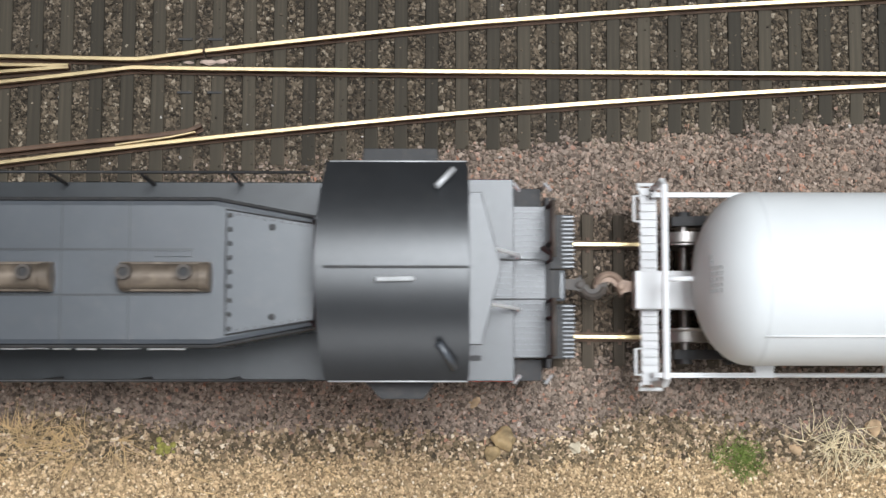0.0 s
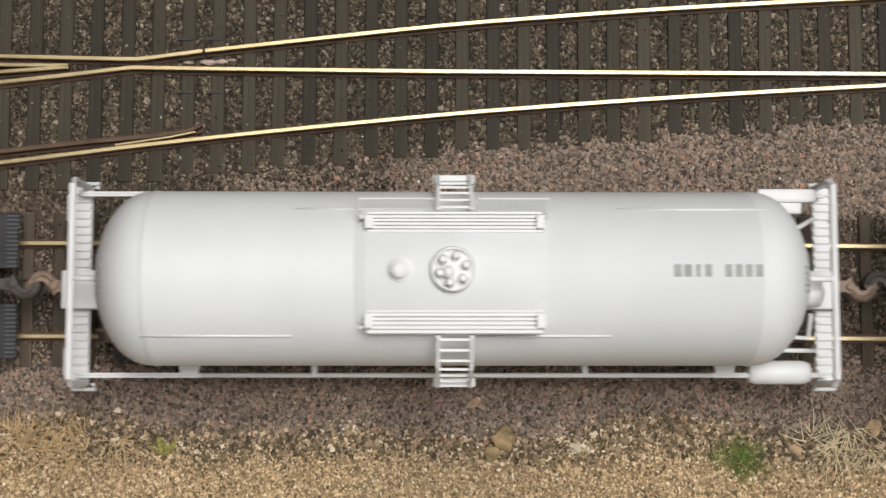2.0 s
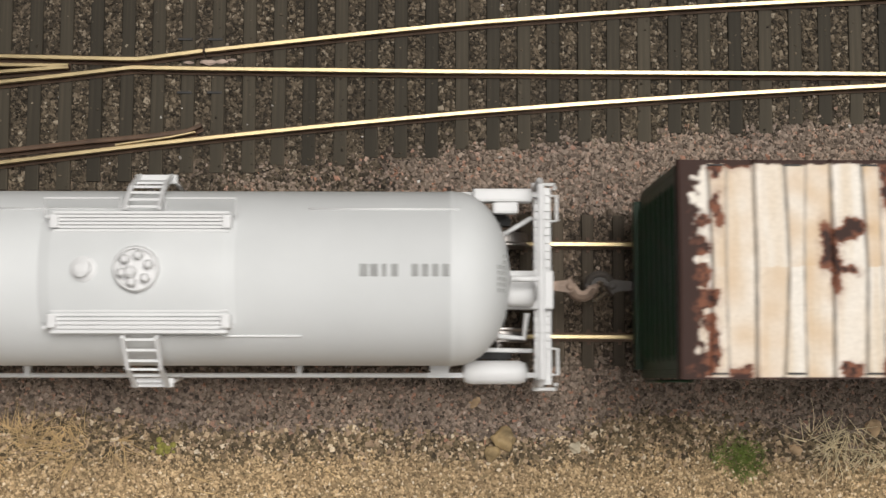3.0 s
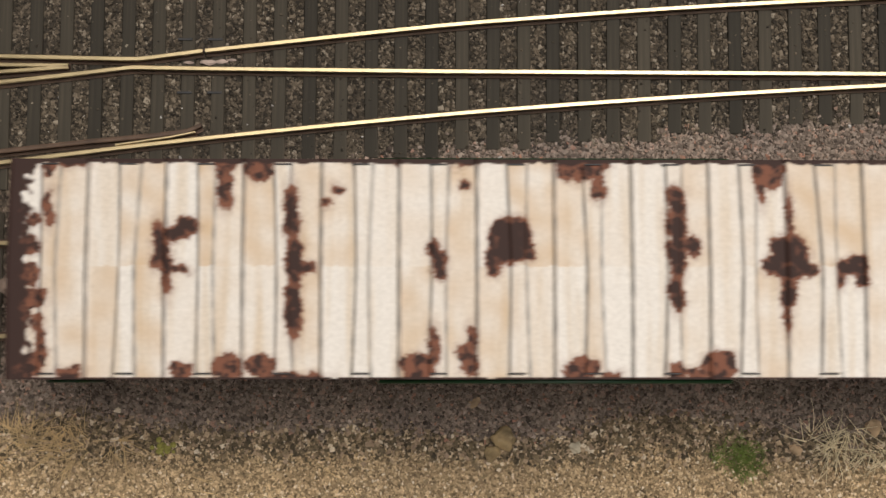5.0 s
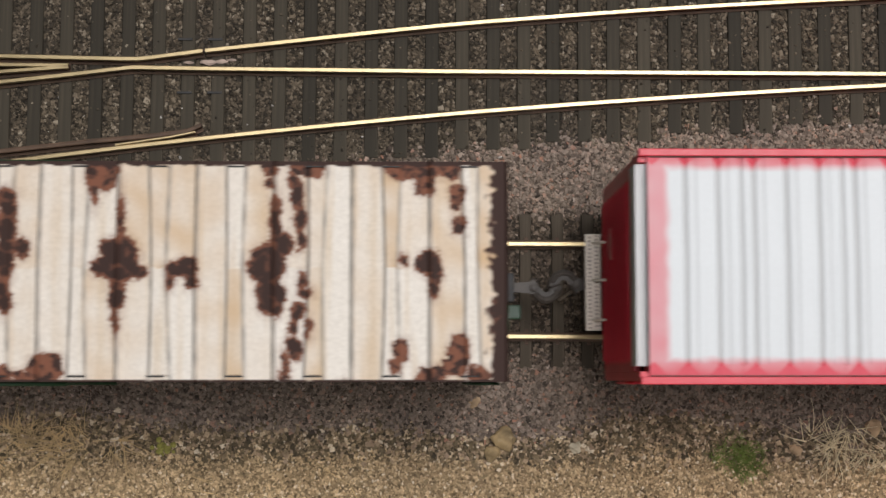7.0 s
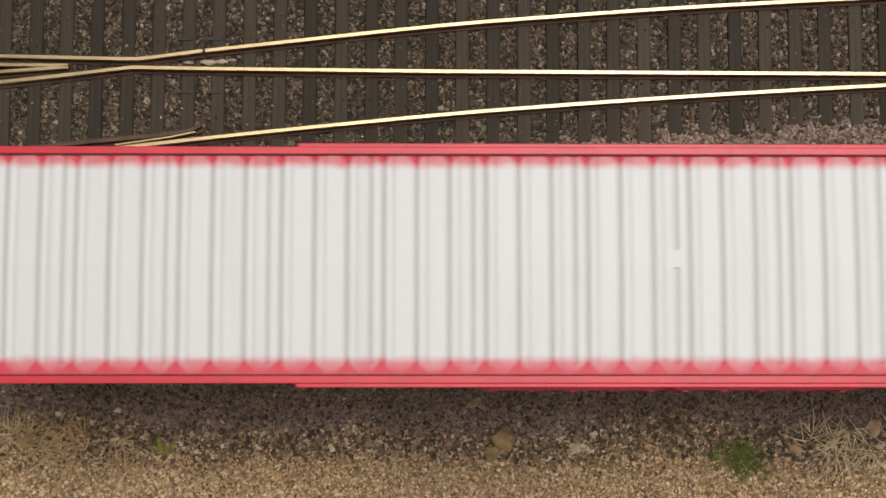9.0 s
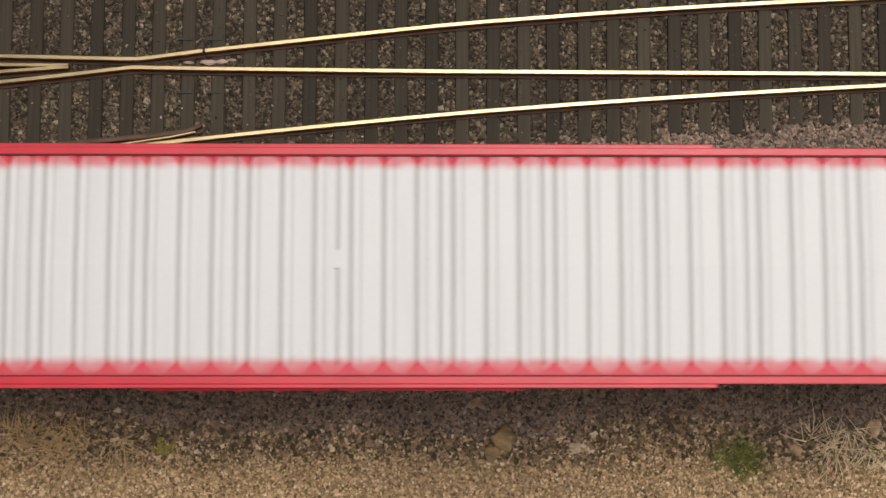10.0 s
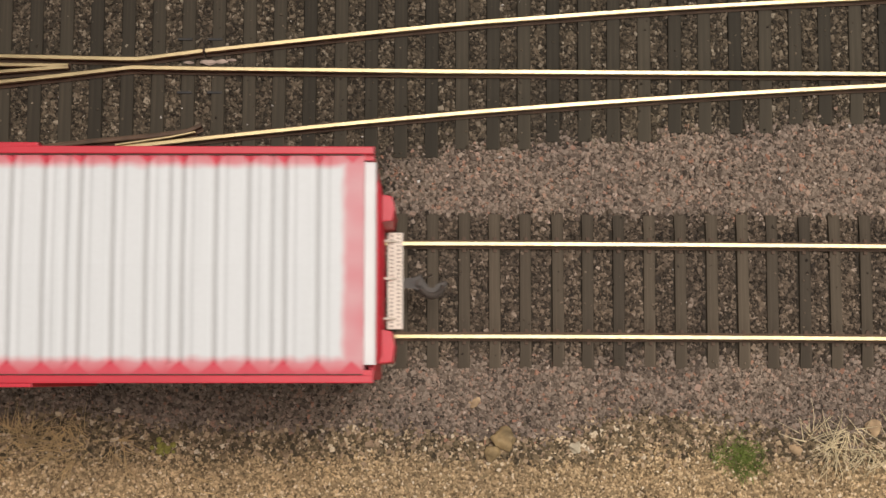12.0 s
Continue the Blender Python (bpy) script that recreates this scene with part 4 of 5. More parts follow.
    box_part("valve_block", (160.5, 171.0, 14.6, 17.0, 12.4, 15.5), "white_part", car, 0.5, "white valve block")
    box_part("valve_block", (164.0, 168.5, 12.6, 15.0, 12.4, 14.8), "white_part", car, 0.5, "white valve block")
    part("brake_cylinder", turned(B(), [(2.2, 166.5), (2.4, 167), (2.4, 171), (1.2, 171.6)], "x", (0, -1.5, 15.4), 18), "white_part", car)
    rod_part("brake_rod", [(165.0, -9.0, 13.0), (169.5, -9.4, 13.0), (170.0, -5.0, 13.5)], 0.5, "white_part", car)
    rod_part("brake_rod", [(160.5, -11.4, 13.0), (171.0, -11.6, 13.0)], 0.4, "white_part", car)
    rod_part("brake_rod", [(166.0, 9.0, 13.6), (171.0, 12.0, 13.6)], 0.4, "white_part", car)
    truck(car, 57.6)
    truck(car, 155.4)
    coupler(car, 35.8, -1, "coupler", "rust-brown knuckle coupler")
    coupler(car, 177.7, 1, "coupler", "rust-brown knuckle coupler")
    return finish(car, 106.8, 0.0)


# ---- box cars ----
def roof_panel(name, u0, u1, half, height, marks, material, parent, step=0.22):
    """A roof panel as a relief: height(u, y) and soft marks(u, y) on a fine grid, with a skirt round it."""
    nu, ny = max(4, int((u1 - u0) / step)), int(2 * half / step)
    us, ys = np.linspace(u0, u1, nu + 1), np.linspace(-half, half, ny + 1)
    U, Yg = np.meshgrid(us, ys, indexing="ij")
    Z = height(U, Yg)
    v = np.stack([U, Yg, Z], -1).reshape(-1, 3)
    n = ny + 1
    f = [(i * n + j, (i + 1) * n + j, (i + 1) * n + j + 1, i * n + j + 1) for i in range(nu) for j in range(ny)]
    rim = [i * n for i in range(nu + 1)] + [nu * n + j for j in range(1, n)] + [i * n + ny for i in range(nu - 1, -1, -1)] + [j for j in range(ny - 1, 0, -1)]
    base = len(v)
    low = v[rim].copy()
    low[:, 2] = 48.0
    v = np.concatenate([v, low])
    m = len(rim)
    f += [(rim[(i + 1) % m], rim[i], base + i, base + (i + 1) % m) for i in range(m)]
    ob = arrays_object(name, v, f, material, parent)
    for key, fn in marks.items():
        vals = fn(U, Yg).reshape(-1)
        vals = np.concatenate([vals, vals[rim]])
        a = ob.data.attributes.new(key, "FLOAT", "POINT")
        a.data.foreach_set("value", vals.astype(np.float32))
    return ob


def box_body(car, u0, u1, half, z0, z1, paint, rib_pitch, end_top=None):
    """Hollow body: two sides with posts, two ribbed ends, floor."""
    box_part("floor", (u0 + 1, u1 - 1, -half + 1, half - 1, z0, z0 + 1.2), "frame_black", car)
    for s in (1, -1):
        side = box_part("side_wall", (u0, u1, *sorted((s * half, s * (half - 1.1))), z0, z1), paint, car, 0.1)
        n = int((u1 - u0) / rib_pitch)
        for k in range(n + 1):
            u = u0 + 0.6 + (u1 - u0 - 1.2) * k / n
            box_part("side_post", (u - 0.45, u + 0.45, *sorted((s * half, s * (half + 0.35))), z0 + 0.4, z1 - 1.2), paint, side)
    for s, u in ((-1, u0), (1, u1)):
        end = box_part("end_wall", (*sorted((u, u - s * 1.1)), -half + 1.1, half - 1.1, z0, end_top or z1), paint, car, 0.1)
        for k in range(7):
            z = z0 + 3 + ((end_top or z1) - z0 - 5) * k / 6.5
            bm = turned(B(), [(0.05, -half + 2.2), (0.65, -half + 3.4), (0.65, half - 3.4), (0.05, half - 2.2)], "y", (u, 0, z), 10)
            part("end_rib", bm, paint, end)
    box_part("underframe", (u0 + 3, u1 - 3, -3.5, 3.5, 8.6, z0), "frame_black", car, 0.2)


# rust on the roof: along, across, and the half lengths, in mm
LEADING_END_RUST = [(193.4, 3.5, 1.5, 1.2), (193.9, 7.3, 0.8, 0.8), (193.0, -1.2, 1.9, 1.5), (194.8, -4.4, 1.5, 1.0), (192.3, -6.3, 1.1, 3.4), (193.2, -14.3, 2.4, 1.7), (196.3, 9.1, 0.6, 2.1), (196.1, 14.7, 0.5, 1.0),
                    (195.6, -11.8, 0.8, 2.5), (199.8, -15.2, 1.7, 0.6), (199.7, 16.0, 2.4, 0.8), (194.8, -8.4, 0.8, 1.3)]
STREAK_RUST = [(212.9, 3.5, 0.8, 3.2), (214.2, 0.9, 0.6, 4.2), (215.6, 5.4, 1.7, 0.9), (217.1, 6.4, 1.4, 0.8), (216.0, -0.2, 1.2, 0.6), (232.9, 8.3, 0.8, 4.1), (233.5, 1.0, 0.9, 4.2), (235.1, 0.0, 1.3, 0.7),
               (233.3, -5.9, 0.8, 4.7), (239.8, 12.1, 0.7, 0.4), (238.3, 9.8, 0.6, 0.4), (259.2, 12.5, 0.5, 0.4), (254.5, 2.7, 0.8, 1.0), (255.1, 1.0, 0.8, 1.7), (255.6, -0.7, 0.8, 0.7)]
SPOT_RUST = [(265.9, 4.4, 3.0, 3.2), (263.5, 1.4, 1.3, 1.4), (268.2, 2.7, 1.4, 1.4), (263.4, -0.3, 0.5, 0.8), (291.3, 10.1, 1.2, 2.1), (291.3, 4.0, 1.2, 5.9), (291.0, -3.7, 0.9, 2.7), (293.6, 3.4, 1.0, 1.1),
             (290.0, 6.6, 0.3, 1.7)]
SEAM_RUST = [(308.3, 1.6, 2.7, 3.1), (305.5, 0.6, 1.2, 1.0), (311.0, -0.3, 1.3, 0.9), (308.0, -3.7, 1.1, 2.1), (307.8, -7.1, 0.3, 2.4), (308.4, 7.4, 0.3, 3.6), (318.6, 0.4, 1.3, 1.4), (316.6, 0.2, 1.1, 0.8),
             (319.3, -1.8, 0.8, 1.0), (315.9, -1.6, 0.4, 1.0)]
TRAILING_RUST = [(330.7, 1.0, 2.4, 2.9), (331.1, -3.7, 1.9, 2.8), (328.6, 0.6, 1.0, 0.8), (331.7, 7.5, 0.7, 4.1), (332.8, 4.0, 1.1, 1.7), (334.8, 11.8, 0.8, 2.5), (335.4, 8.4, 0.8, 2.4), (335.7, 4.5, 0.7, 1.5),
                 (334.2, 14.0, 0.6, 1.0), (335.7, -1.5, 0.5, 1.0), (336.4, -3.3, 0.9, 0.5), (335.1, -6.2, 0.7, 1.2), (334.4, -8.4, 0.5, 0.8), (334.6, -11.8, 1.1, 1.7), (336.8, -8.8, 0.3, 1.0), (330.6, 13.3, 0.5, 0.4),
                 (350.9, 1.5, 0.5, 0.5), (354.8, 1.0, 1.6, 1.6), (355.6, -2.0, 0.8, 1.9)]
EAVE_RUST = [(222.7, 12.6, 0.9, 3.2), (222.8, 15.6, 1.5, 1.0), (227.8, 15.2, 2.0, 2.2), (225.0, 16.3, 3.4, 0.6), (248.6, 16.3, 0.8, 0.8), (259.3, 16.1, 1.9, 0.8), (276.4, 14.8, 3.2, 1.7), (278.7, 16.1, 2.5, 1.5),
             (279.3, 12.2, 0.9, 1.7), (216.7, -14.8, 1.6, 0.8), (223.6, -14.3, 2.0, 1.6), (228.5, -14.1, 1.8, 1.6), (233.6, -15.9, 3.8, 0.4), (251.9, -14.3, 2.4, 1.7), (254.4, -11.8, 0.7, 2.3), (259.5, -13.1, 1.2, 2.5),
             (260.1, -10.9, 0.6, 2.1), (276.5, -14.6, 2.4, 1.4), (281.2, -15.8, 1.4, 0.5), (297.4, -14.1, 2.5, 1.8), (291.0, -15.0, 1.2, 0.9), (294.0, -15.2, 1.4, 0.8)]
CORNER_RUST = [(305.5, 14.2, 2.1, 2.4), (304.3, 12.0, 0.4, 2.1), (336.2, 15.1, 2.4, 1.1), (330.7, 15.3, 0.8, 1.0), (352.5, 15.2, 3.8, 1.4), (349.9, 15.3, 1.7, 0.7), (358.1, 14.7, 1.4, 1.2), (354.2, 13.0, 1.3, 1.3),
               (359.1, 11.3, 0.8, 1.7), (359.4, 7.0, 0.8, 1.4), (366.7, -5.9, 2.1, 2.4), (366.0, -8.4, 0.8, 1.0), (350.8, -12.2, 1.1, 1.4), (359.5, -12.6, 1.4, 2.7), (355.3, -15.2, 1.9, 1.1), (362.5, -15.2, 1.5, 0.8),
               (358.2, -13.9, 1.0, 0.9), (349.8, -13.7, 0.7, 0.7), (333.3, -13.9, 0.5, 2.4), (342.2, -16.4, 1.0, 0.3)]


def noisy(U, Yg, scale, seed):
    flat = [noise.noise(Vector((a * scale, b * scale, seed))) for a, b in zip(U.ravel(), Yg.ravel())]
    return np.array(flat).reshape(U.shape)


def rusty_box_car():
    car = thing("box_car", "cream-roofed box car with dark rust patches and green sides", "box car", "box cars")
    a, b, half, top = 190.4, 366.8, 16.7, 49.6
    box_body(car, a + 0.3, b - 0.3, half - 0.5, 10.5, 48.6, "green_paint", 6.2)
    pitch = (b - a) / 15

    def local(U):
        return (U - a) % pitch

    def pleats(U, Yg):
        k = np.floor((U - a) / pitch)
        w = 0.98 + (0.42 + 0.12 * np.sin(k * 2.1)) * np.abs(Yg / half) ** 1.4 + 0.12 * np.sin(k * 1.3)
        lean = 0.25 * np.sin(k * 1.7) * Yg / half
        return np.abs(local(U) - pitch * (0.515 + 0.015 * np.sin(k * 3.3)) - lean) - w

    def seam(U):
        return np.minimum(local(U), pitch - local(U))

    def height(U, Yg):
        z = top + 0.9 * (1 - np.abs(Yg) / half)
        z = z + 0.42 * np.clip(-pleats(U, Yg) / 0.35 + 0.5, 0, 1) * np.clip((half - 0.7 - np.abs(Yg)) / 0.4, 0, 1)
        return z + 0.5 * np.clip(1.2 - seam(U) / 0.38, 0, 1)

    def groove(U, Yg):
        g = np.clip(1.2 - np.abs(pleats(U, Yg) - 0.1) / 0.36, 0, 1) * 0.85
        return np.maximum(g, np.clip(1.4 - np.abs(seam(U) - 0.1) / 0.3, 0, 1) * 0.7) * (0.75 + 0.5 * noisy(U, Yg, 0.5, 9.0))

    def tan(U, Yg):
        k = np.floor((U - a) / pitch)
        strip = k * 3 + np.where(pleats(U, Yg) < 0, 1, np.where(local(U) > pitch / 2, 2, 0))
        half_id = np.where(Yg + 0.4 * noisy(U, Yg, 0.6, 2.0) > 0.3, 1.0, 0.0)
        pick = np.abs(np.sin(strip * 12.9898 + half_id * 4.1) * 437.58) % 1.0
        return np.clip(pick * 1.0 - 0.28 + 0.18 * half_id, 0, 1) * (0.8 + 0.9 * noisy(U, Yg, 0.25, 3.0)) * 0.85

    def blobs(U, Yg, rows, seed):
        """How far inside the rust patches a place lies, in mm, with ragged outlines."""
        wu = 0.7 * noisy(U, Yg, 0.45, seed) + 0.3 * noisy(U, Yg, 1.2, seed + 1) + 0.42 * noisy(U, Yg, 2.1, seed + 2)
        wy = 0.8 * noisy(U, Yg, 0.45, seed + 3) + 0.3 * noisy(U, Yg, 1.2, seed + 4) + 0.42 * noisy(U, Yg, 2.1, seed + 5)
        r = np.full_like(U, -9.0)
        for su, sy, ru, ry in rows:
            d = (np.abs((U + wu - su) / (ru + 0.34)) ** 2.6 + np.abs((Yg + wy - sy) / (ry + 0.4)) ** 2.6) ** (1 / 2.6)
            r = np.maximum(r, (1 - d) * min(ru + 0.34, ry + 0.4))
        return r

    def rust(U, Yg, deep=False):
        near = lambda rows: [q for q in rows if U.min() - 7 < q[0] < U.max() + 7] or rows[:1]
        inner = blobs(U, Yg, near(STREAK_RUST + SPOT_RUST + SEAM_RUST + TRAILING_RUST), 1.0)
        outer = blobs(U, Yg, near([(q, w + 0.6 * np.sign(w) * (abs(w) > 13), e, f) for q, w, e, f in LEADING_END_RUST + EAVE_RUST + CORNER_RUST]), 21.0)
        fine = noisy(U, Yg, 1.1, 4.0)
        wob = 0.5 * noisy(U, Yg, 0.42, 11.0) + 0.3 * fine
        rim = np.minimum(np.minimum((U - a) / 3.0, (b - U) / 2.9), np.minimum((half - Yg) / 0.75, (half + Yg) / 0.35)) - 1 + wob
        if deep:
            r = np.maximum(np.clip((inner - 0.12) / 0.5, 0, 1), np.clip(outer / 0.35, 0, 1) * np.clip(0.42 + 1.7 * noisy(U, Yg, 0.7, 12.0) + 0.8 * noisy(U, Yg, 1.9, 14.0), 0, 1))
            r = r * np.clip(0.8 + 0.7 * noisy(U, Yg, 0.9, 13.0), 0.25, 1)
            return np.maximum(r, np.clip(0.4 - rim, 0, 1))
        r = np.clip(np.maximum(inner, outer) / 0.22 + 0.5, 0, 1)
        r = np.maximum(r, 0.35 * np.clip(np.maximum(inner, outer) / 0.9 + 0.8, 0, 1))
        return np.maximum(r, np.clip(-rim / 0.2, 0, 1))

    roof = box_part("roof_frame", (a, b, -half + 0.2, half - 0.2, 47.6, 48.4), "rust_brown", car, 0.1, "dark rusted roof edge")
    for k in range(15):
        u0 = a + pitch * k
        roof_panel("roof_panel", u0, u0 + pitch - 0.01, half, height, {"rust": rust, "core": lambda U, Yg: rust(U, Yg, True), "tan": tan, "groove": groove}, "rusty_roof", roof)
        for s in (1, -1):
            c = u0 + pitch * 0.5
            box_part("roof_slot", (c - 1.3, c + 1.3, *sorted((s * (half - 0.75), s * (half - 0.95))), 49.8, 50.2), "frame_black", roof)
    for s in (1, -1):
        box_part("brake_housing", (b + 0.9, b + 3.4, -6.4, -4.0, 24.0, 28.0), "green_paint", car, 0.3, "dark green brake housing") if s > 0 else None
        door = box_part("sliding_door", (262, 295, *sorted((s * 16.3, s * 17.0)), 12.0, 46.0), "green_paint", car, 0.15, "dark green sliding door")
        rod_part("door_rail", [(246, s * 17.0, 11.6), (300, s * 17.0, 11.6)], 0.35, "green_paint", car)
        rod_part("door_rail", [(246, s * 17.0, 46.6), (300, s * 17.0, 46.6)], 0.35, "green_paint", car)
        part("side_ladder", stair_rungs(B(), a + 1.2, a + 5.6, s * 17.0, 10, 30, 5), "green_paint", car)
    part("side_ladder", stair_rungs(B(), b - 5.6, b - 1.2, -17.0, 10, 46, 9), "green_paint", car)
    part("brake_wheel", turned(B(), [(1.0, b + 0.2), (2.6, b + 0.4), (2.6, b + 1.0), (1.0, b + 0.9)], "x", (0, -6.5, 34), 20), "green_paint", car, "green brake wheel")
    box_part("end_sill", (b - 0.4, b + 1.0, -15, 15, 9.6, 12.0), "green_paint", car, 0.2)
    box_part("end_sill", (a - 1.0, a + 0.4, -15, 15, 9.6, 12.0), "green_paint", car, 0.2)
    truck(car, a + 24)
    truck(car, b - 24)
    coupler(car, 186.0, -1, "coupler_dark", "dark metal knuckle coupler")
    coupler(car, 373.4, 1, "coupler_dark", "dark metal knuckle coupler")
    SWAY[car.name] = [(0, 0), (5.5, 0), (7.5, -0.5), (9, -0.5), (12, -0.5)]
    return finish(car, (a + b) / 2, 0.1)


def red_box_car():
    car = thing("box_car", "tall crimson box car with white ribbed roof", "box car", "box cars")
    a, b, half, top = 387.6, 598.3, 17.4, 53.0
    lo, hi = 386.3, 599.7
    box_body(car, lo, hi, half - 0.6, 11.0, 52.2, "car_red", 5.13, 45.8)
    period = 15.24

    def ribs(U, offset):
        p = (U - 493.0 - offset + period / 2) % period - period / 2
        return np.abs(p)

    def lines(U):
        """Distances to the strong, the thin and the faint creases of the pressed sheet."""
        strong = np.minimum.reduce([ribs(U, o) for o in (1.95, 6.85, 11.75)])
        faint = np.minimum.reduce([ribs(U, o) for o in (3.4, 8.4, 13.2)])
        return strong, ribs(U, 0.0), faint

    def cut(U, Yg):
        """The rib that is interrupted at the middle of the roof."""
        gap = (np.abs(U - 493.0) < 1.0) & (np.abs(Yg - 0.9) < 1.5)
        return np.where(gap, 0.0, 1.0)

    def height(U, Yg):
        d0, d1, d2 = lines(U)
        inside = np.clip((half - 1.6 - np.abs(Yg - 0.9)) / 0.5, 0, 1) * np.clip(np.minimum(U - a - 2.8, b - 3.0 - U) / 0.5, 0, 1)
        z = top + 0.5 * (1 - np.abs(Yg) / half)
        return z - 0.32 * inside * cut(U, Yg) * np.maximum.reduce([np.clip(1.3 - d0 / 0.45, 0, 1), np.clip(1.3 - d1 / 0.45, 0, 1), 0.35 * np.clip(1.2 - d2 / 0.4, 0, 1)])

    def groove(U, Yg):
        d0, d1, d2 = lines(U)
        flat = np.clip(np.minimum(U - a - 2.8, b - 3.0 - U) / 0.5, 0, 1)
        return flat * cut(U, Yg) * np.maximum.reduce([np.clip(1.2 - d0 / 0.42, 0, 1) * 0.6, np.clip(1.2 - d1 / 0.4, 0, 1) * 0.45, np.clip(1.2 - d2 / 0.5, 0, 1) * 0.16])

    def red(U, Yg):
        d0, d1, d2 = lines(U)
        q = np.abs((U - 494.9 + 2.54) % 5.08 - 2.54)
        side = np.where(Yg > 0, 14.7 - Yg, Yg + 14.0) + 0.35 * noisy(U, Yg, 0.5, 2.0)
        end = np.minimum(U - a - 2.9, b - 3.1 - U) + 0.3 * noisy(U, Yg, 0.5, 5.0)
        soft = np.clip(0.5 - np.minimum(side, end) / 1.1, 0, 1)
        tooth = 0.95 * np.clip(0.5 - (side + 0.0 + 0.9 * q) / 1.05, 0, 1)
        hard = np.clip(0.5 - (side + 1.5) / 0.9, 0, 1)
        return np.maximum.reduce([soft * np.clip(0.6 + 0.14 * np.clip(-side, 0, 2) + 0.12 * noisy(U, Yg, 0.3, 8.0), 0, 1), tooth, hard * 0.9])

    roof = box_part("roof_frame", (a, b, -half + 0.2, half - 0.2, 51.0, 51.8), "car_red", car, 0.1)
    edges = [a] + [493.0 + period * (k - 10) - 1.4 for k in range(21) if a + 4 < 493.0 + period * (k - 10) - 1.4 < b - 4] + [b]
    for u0, u1 in zip(edges, edges[1:]):
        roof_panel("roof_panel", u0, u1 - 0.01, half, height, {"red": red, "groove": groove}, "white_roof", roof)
    for s in (1, -1):
        eave = box_part("eave_strip", (lo, hi, *sorted((s * (half - 0.9), s * (half + 0.25))), 52.2, 53.35), "car_red", car, 0.15, "crimson eave strip")
        box_part("eave_line", (a + 0.2, b - 0.2, *sorted((s * (half - 0.95), s * (half - 1.1))), 52.4, 53.25), "rust_brown", eave)
        box_part("side_sheet", (436.5, 549.5, *sorted((s * (half - 0.4), s * (half + 0.85))), 11.0, 53.0), "car_red", car, 0.15, "crimson outer side sheet")
        for c in (478.0, 507.0):
            door = box_part("sliding_door", (c - 14, c + 14, *sorted((s * (half + 0.8), s * (half + 1.25))), 13, 49.5), "car_red", car, 0.15, "crimson ribbed sliding door")
            for k in range(5):
                box_part("door_rib", (c - 12 + 6 * k - 0.5, c - 12 + 6 * k + 0.5, *sorted((s * (half + 1.2), s * (half + 1.5))), 14, 48), "car_red", door)
        for u in (a + 1.2, b - 5.6):
            part("side_ladder", stair_rungs(B(), u, u + 4.4, s * (half + 0.1), 9, 30, 5), "car_red", car)
    for u, s in ((a, -1), (b, 1)):
        bm = B()
        lean = [(u - s * 0.05, 52.6), (u + s * 0.05, 51.4), (u + s * 1.6, 50.9), (u + s * 1.6, 45.6), (u - s * 0.9, 45.6), (u - s * 0.9, 52.6)]
        for i, (p, q) in enumerate(zip(lean, lean[1:] + lean[:1])):
            bm.faces.new([bm.verts.new(v) for v in ((p[0], -14.9, p[1]), (q[0], -14.9, q[1]), (q[0], 15.6, q[1]), (p[0], 15.6, p[1]))])
        for y in (-14.9, 15.6):
            bm.faces.new([bm.verts.new((p[0], y, p[1])) for p in lean])
        bmesh.ops.remove_doubles(bm, verts=bm.verts, dist=0.001)
        part("end_ledge", bm, "white_part", car, "white ledge across the car end")
        e = lo if s < 0 else hi
        # end walkway with a perforated tread, brackets, end corner posts
        x0, x1 = sorted((e + s * 1.1, e + s * 3.8))
        tread = box_part("end_walkway", (x0, x1, -8.4, 8.6, 14.6, 15.4), "cream", car, 0.12, "cream perforated end walkway")
        bm = B()
        for k in range(24):
            for j in range(2):
                y, x = -7.9 + 0.69 * k, x0 + 0.75 + 1.2 * j
                turned(bm, [(0.2, 15.3), (0.2, 15.44)], "z", (x, y + 0.3 * j, 0), 6)
        part("tread_hole", bm, "coupler", tread)
        for y in (-6.6, 0.4, 7.0):
            rod_part("walkway_bracket", [(e, y, 17.5), (e + s * 2.6, y, 15.2)], 0.25, "cream", tread)
        for y0, y1 in ((8.8, 13.6), (-14.6, -8.8)) if s > 0 else ():
            outline = [(e - s * 0.2, y0), (e + s * 2.3, y0 + 0.3), (e + s * 2.7, (y0 + y1) / 2), (e + s * 2.2, y1 - 0.4), (e - s * 0.2, y1)]
            part("end_post", slab(B(), outline, 12.0, 30.0, 0.2), "car_red", car, "rounded crimson end bracing")
    part("brake_wheel", turned(B(), [(0.8, a - 2.3), (2.7, a - 2.1), (2.7, a - 1.5), (0.8, a - 1.3), (0.8, a)], "x", (0, 5.8, 26), 24), "car_red", car, "crimson brake wheel")
    truck(car, a + 32)
    truck(car, b - 32)
    coupler(car, 381.8, -1, "coupler_dark", "dark metal knuckle coupler")
    coupler(car, 606.0, 1, "coupler_dark", "dark metal knuckle coupler")
    SWAY[car.name] = [(0, 0.3), (7, 0.3), (9.5, 0.5), (11, 0.1), (12, 0.5)]
    return finish(car, (a + b) / 2, 0.0)


locomotive()
tank_car()
rusty_box_car()
red_box_car()


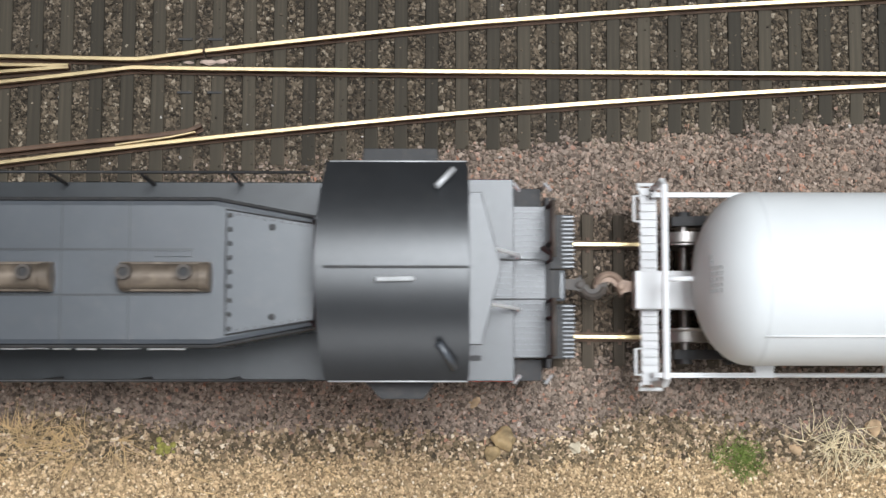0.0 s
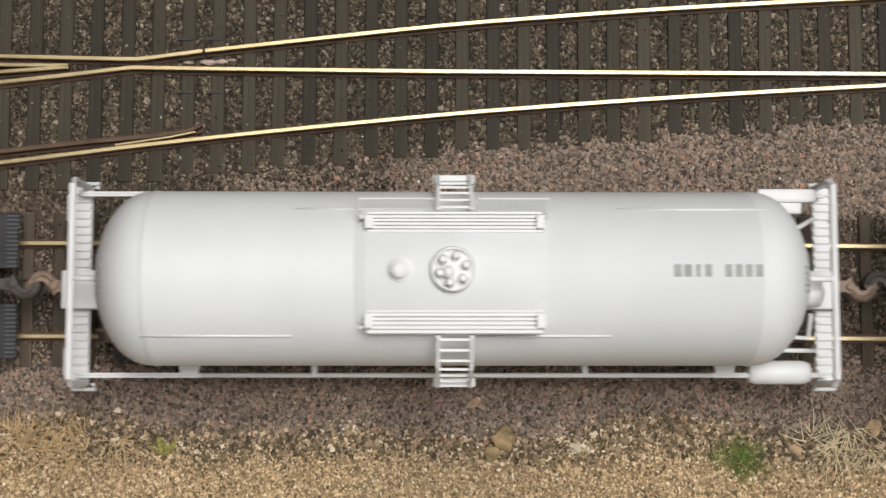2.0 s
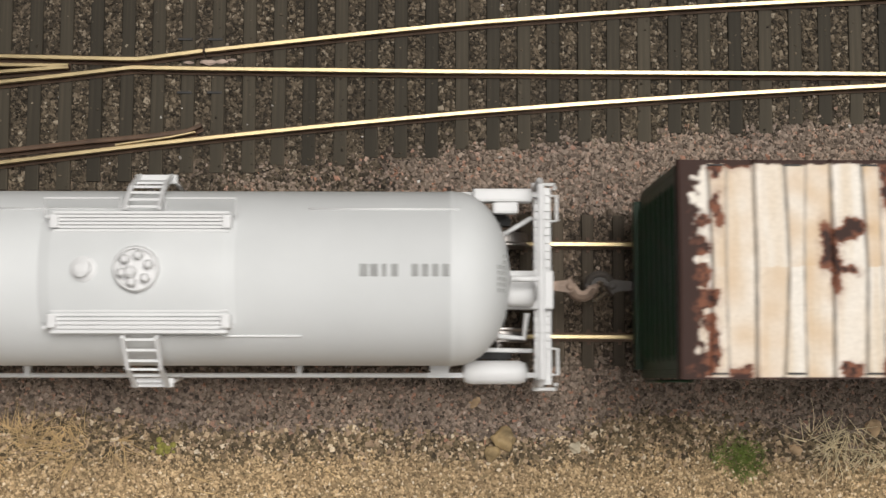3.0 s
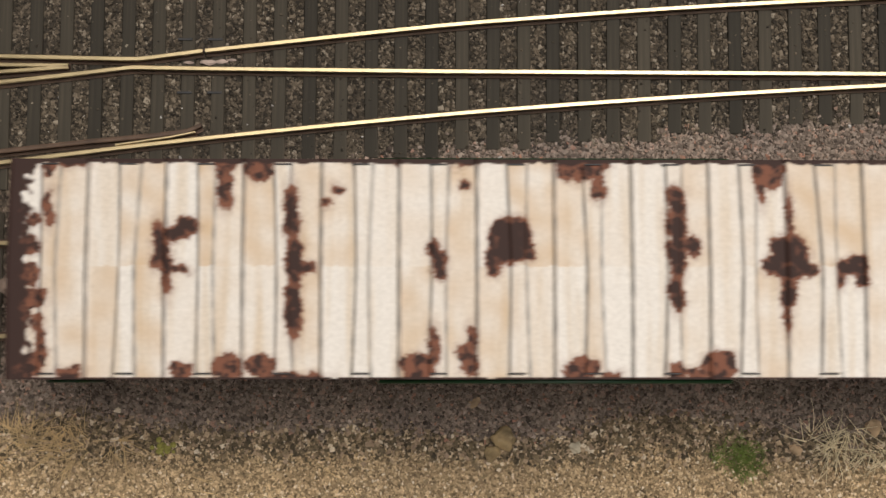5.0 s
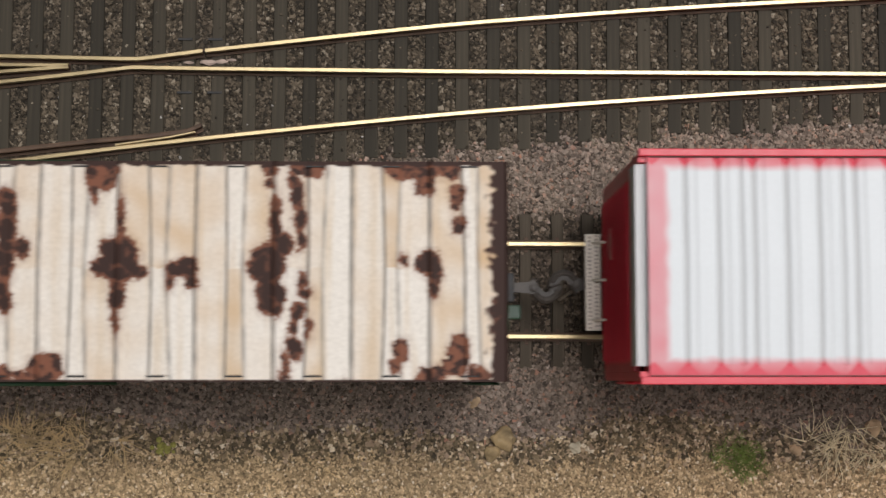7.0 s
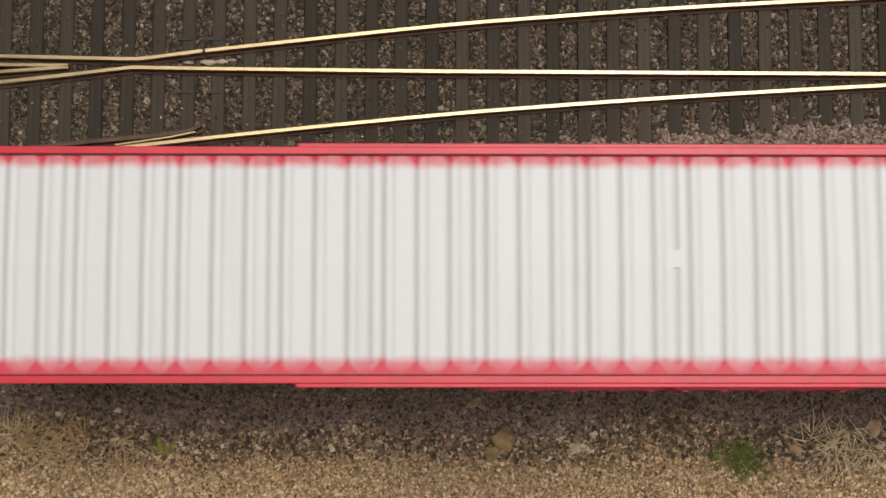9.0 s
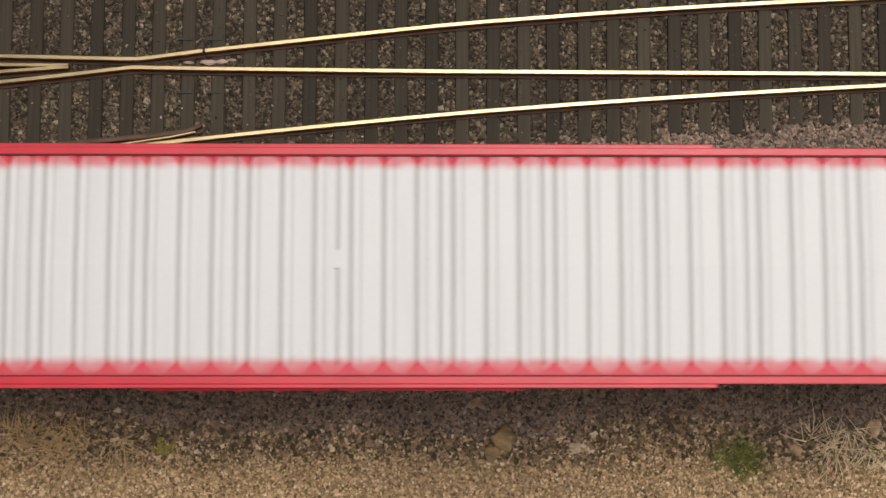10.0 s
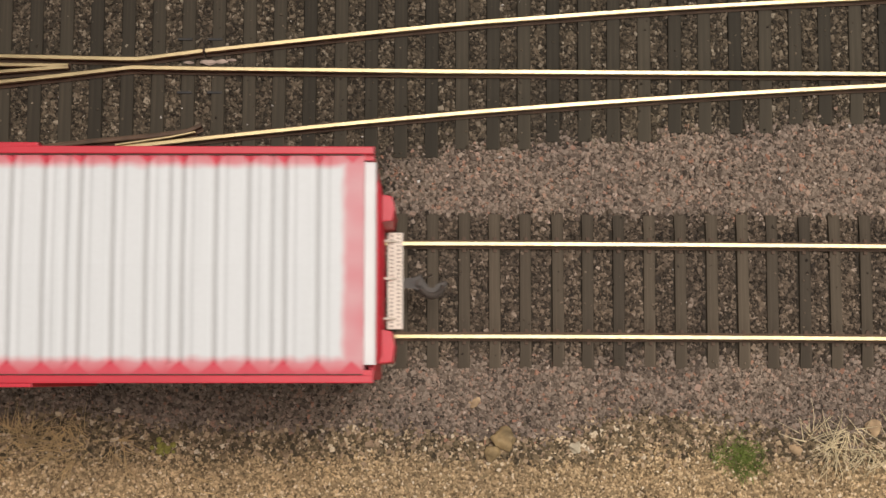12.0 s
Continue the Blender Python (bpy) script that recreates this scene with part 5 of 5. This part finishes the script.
# ---- movement ----
def shift(t):
    """How far the train has gone, in metres, with its small unevenness."""
    wobble = np.interp(t, [0, 0.5, 1, 1.5, 2, 2.5, 4.5, 5, 5.5, 6, 6.5, 7, 7.5, 9, 12], [0, -0.3, -0.15, 0.15, 0.25, 0, 0.15, -0.1, 0, 0, 0.2, -0.1, -0.15, 0, 0])
    return -(SPEED * t + float(wobble)) * MM


def motions():
    times = [0.5 * k for k in range(25)]
    for car in TRAIN:
        base = car.matrix_basis.translation.copy()
        sway = SWAY.get(car.name, [(0, 0), (12, 0)])
        ts, ss = zip(*sway)
        walk(car, [(t, pose(base.x + shift(t), base.y + float(np.interp(t, ts, ss)) * MM, base.z)) for t in times])
    turn = math.degrees(SPEED / WHEEL_R)
    for w in WHEELSETS:
        p = w.matrix_basis.translation.copy()
        walk(w, [(0.1 * k, pose(p.x, p.y, p.z, 0, -turn * 0.1 * k, 0)) for k in range(121)])


motions()
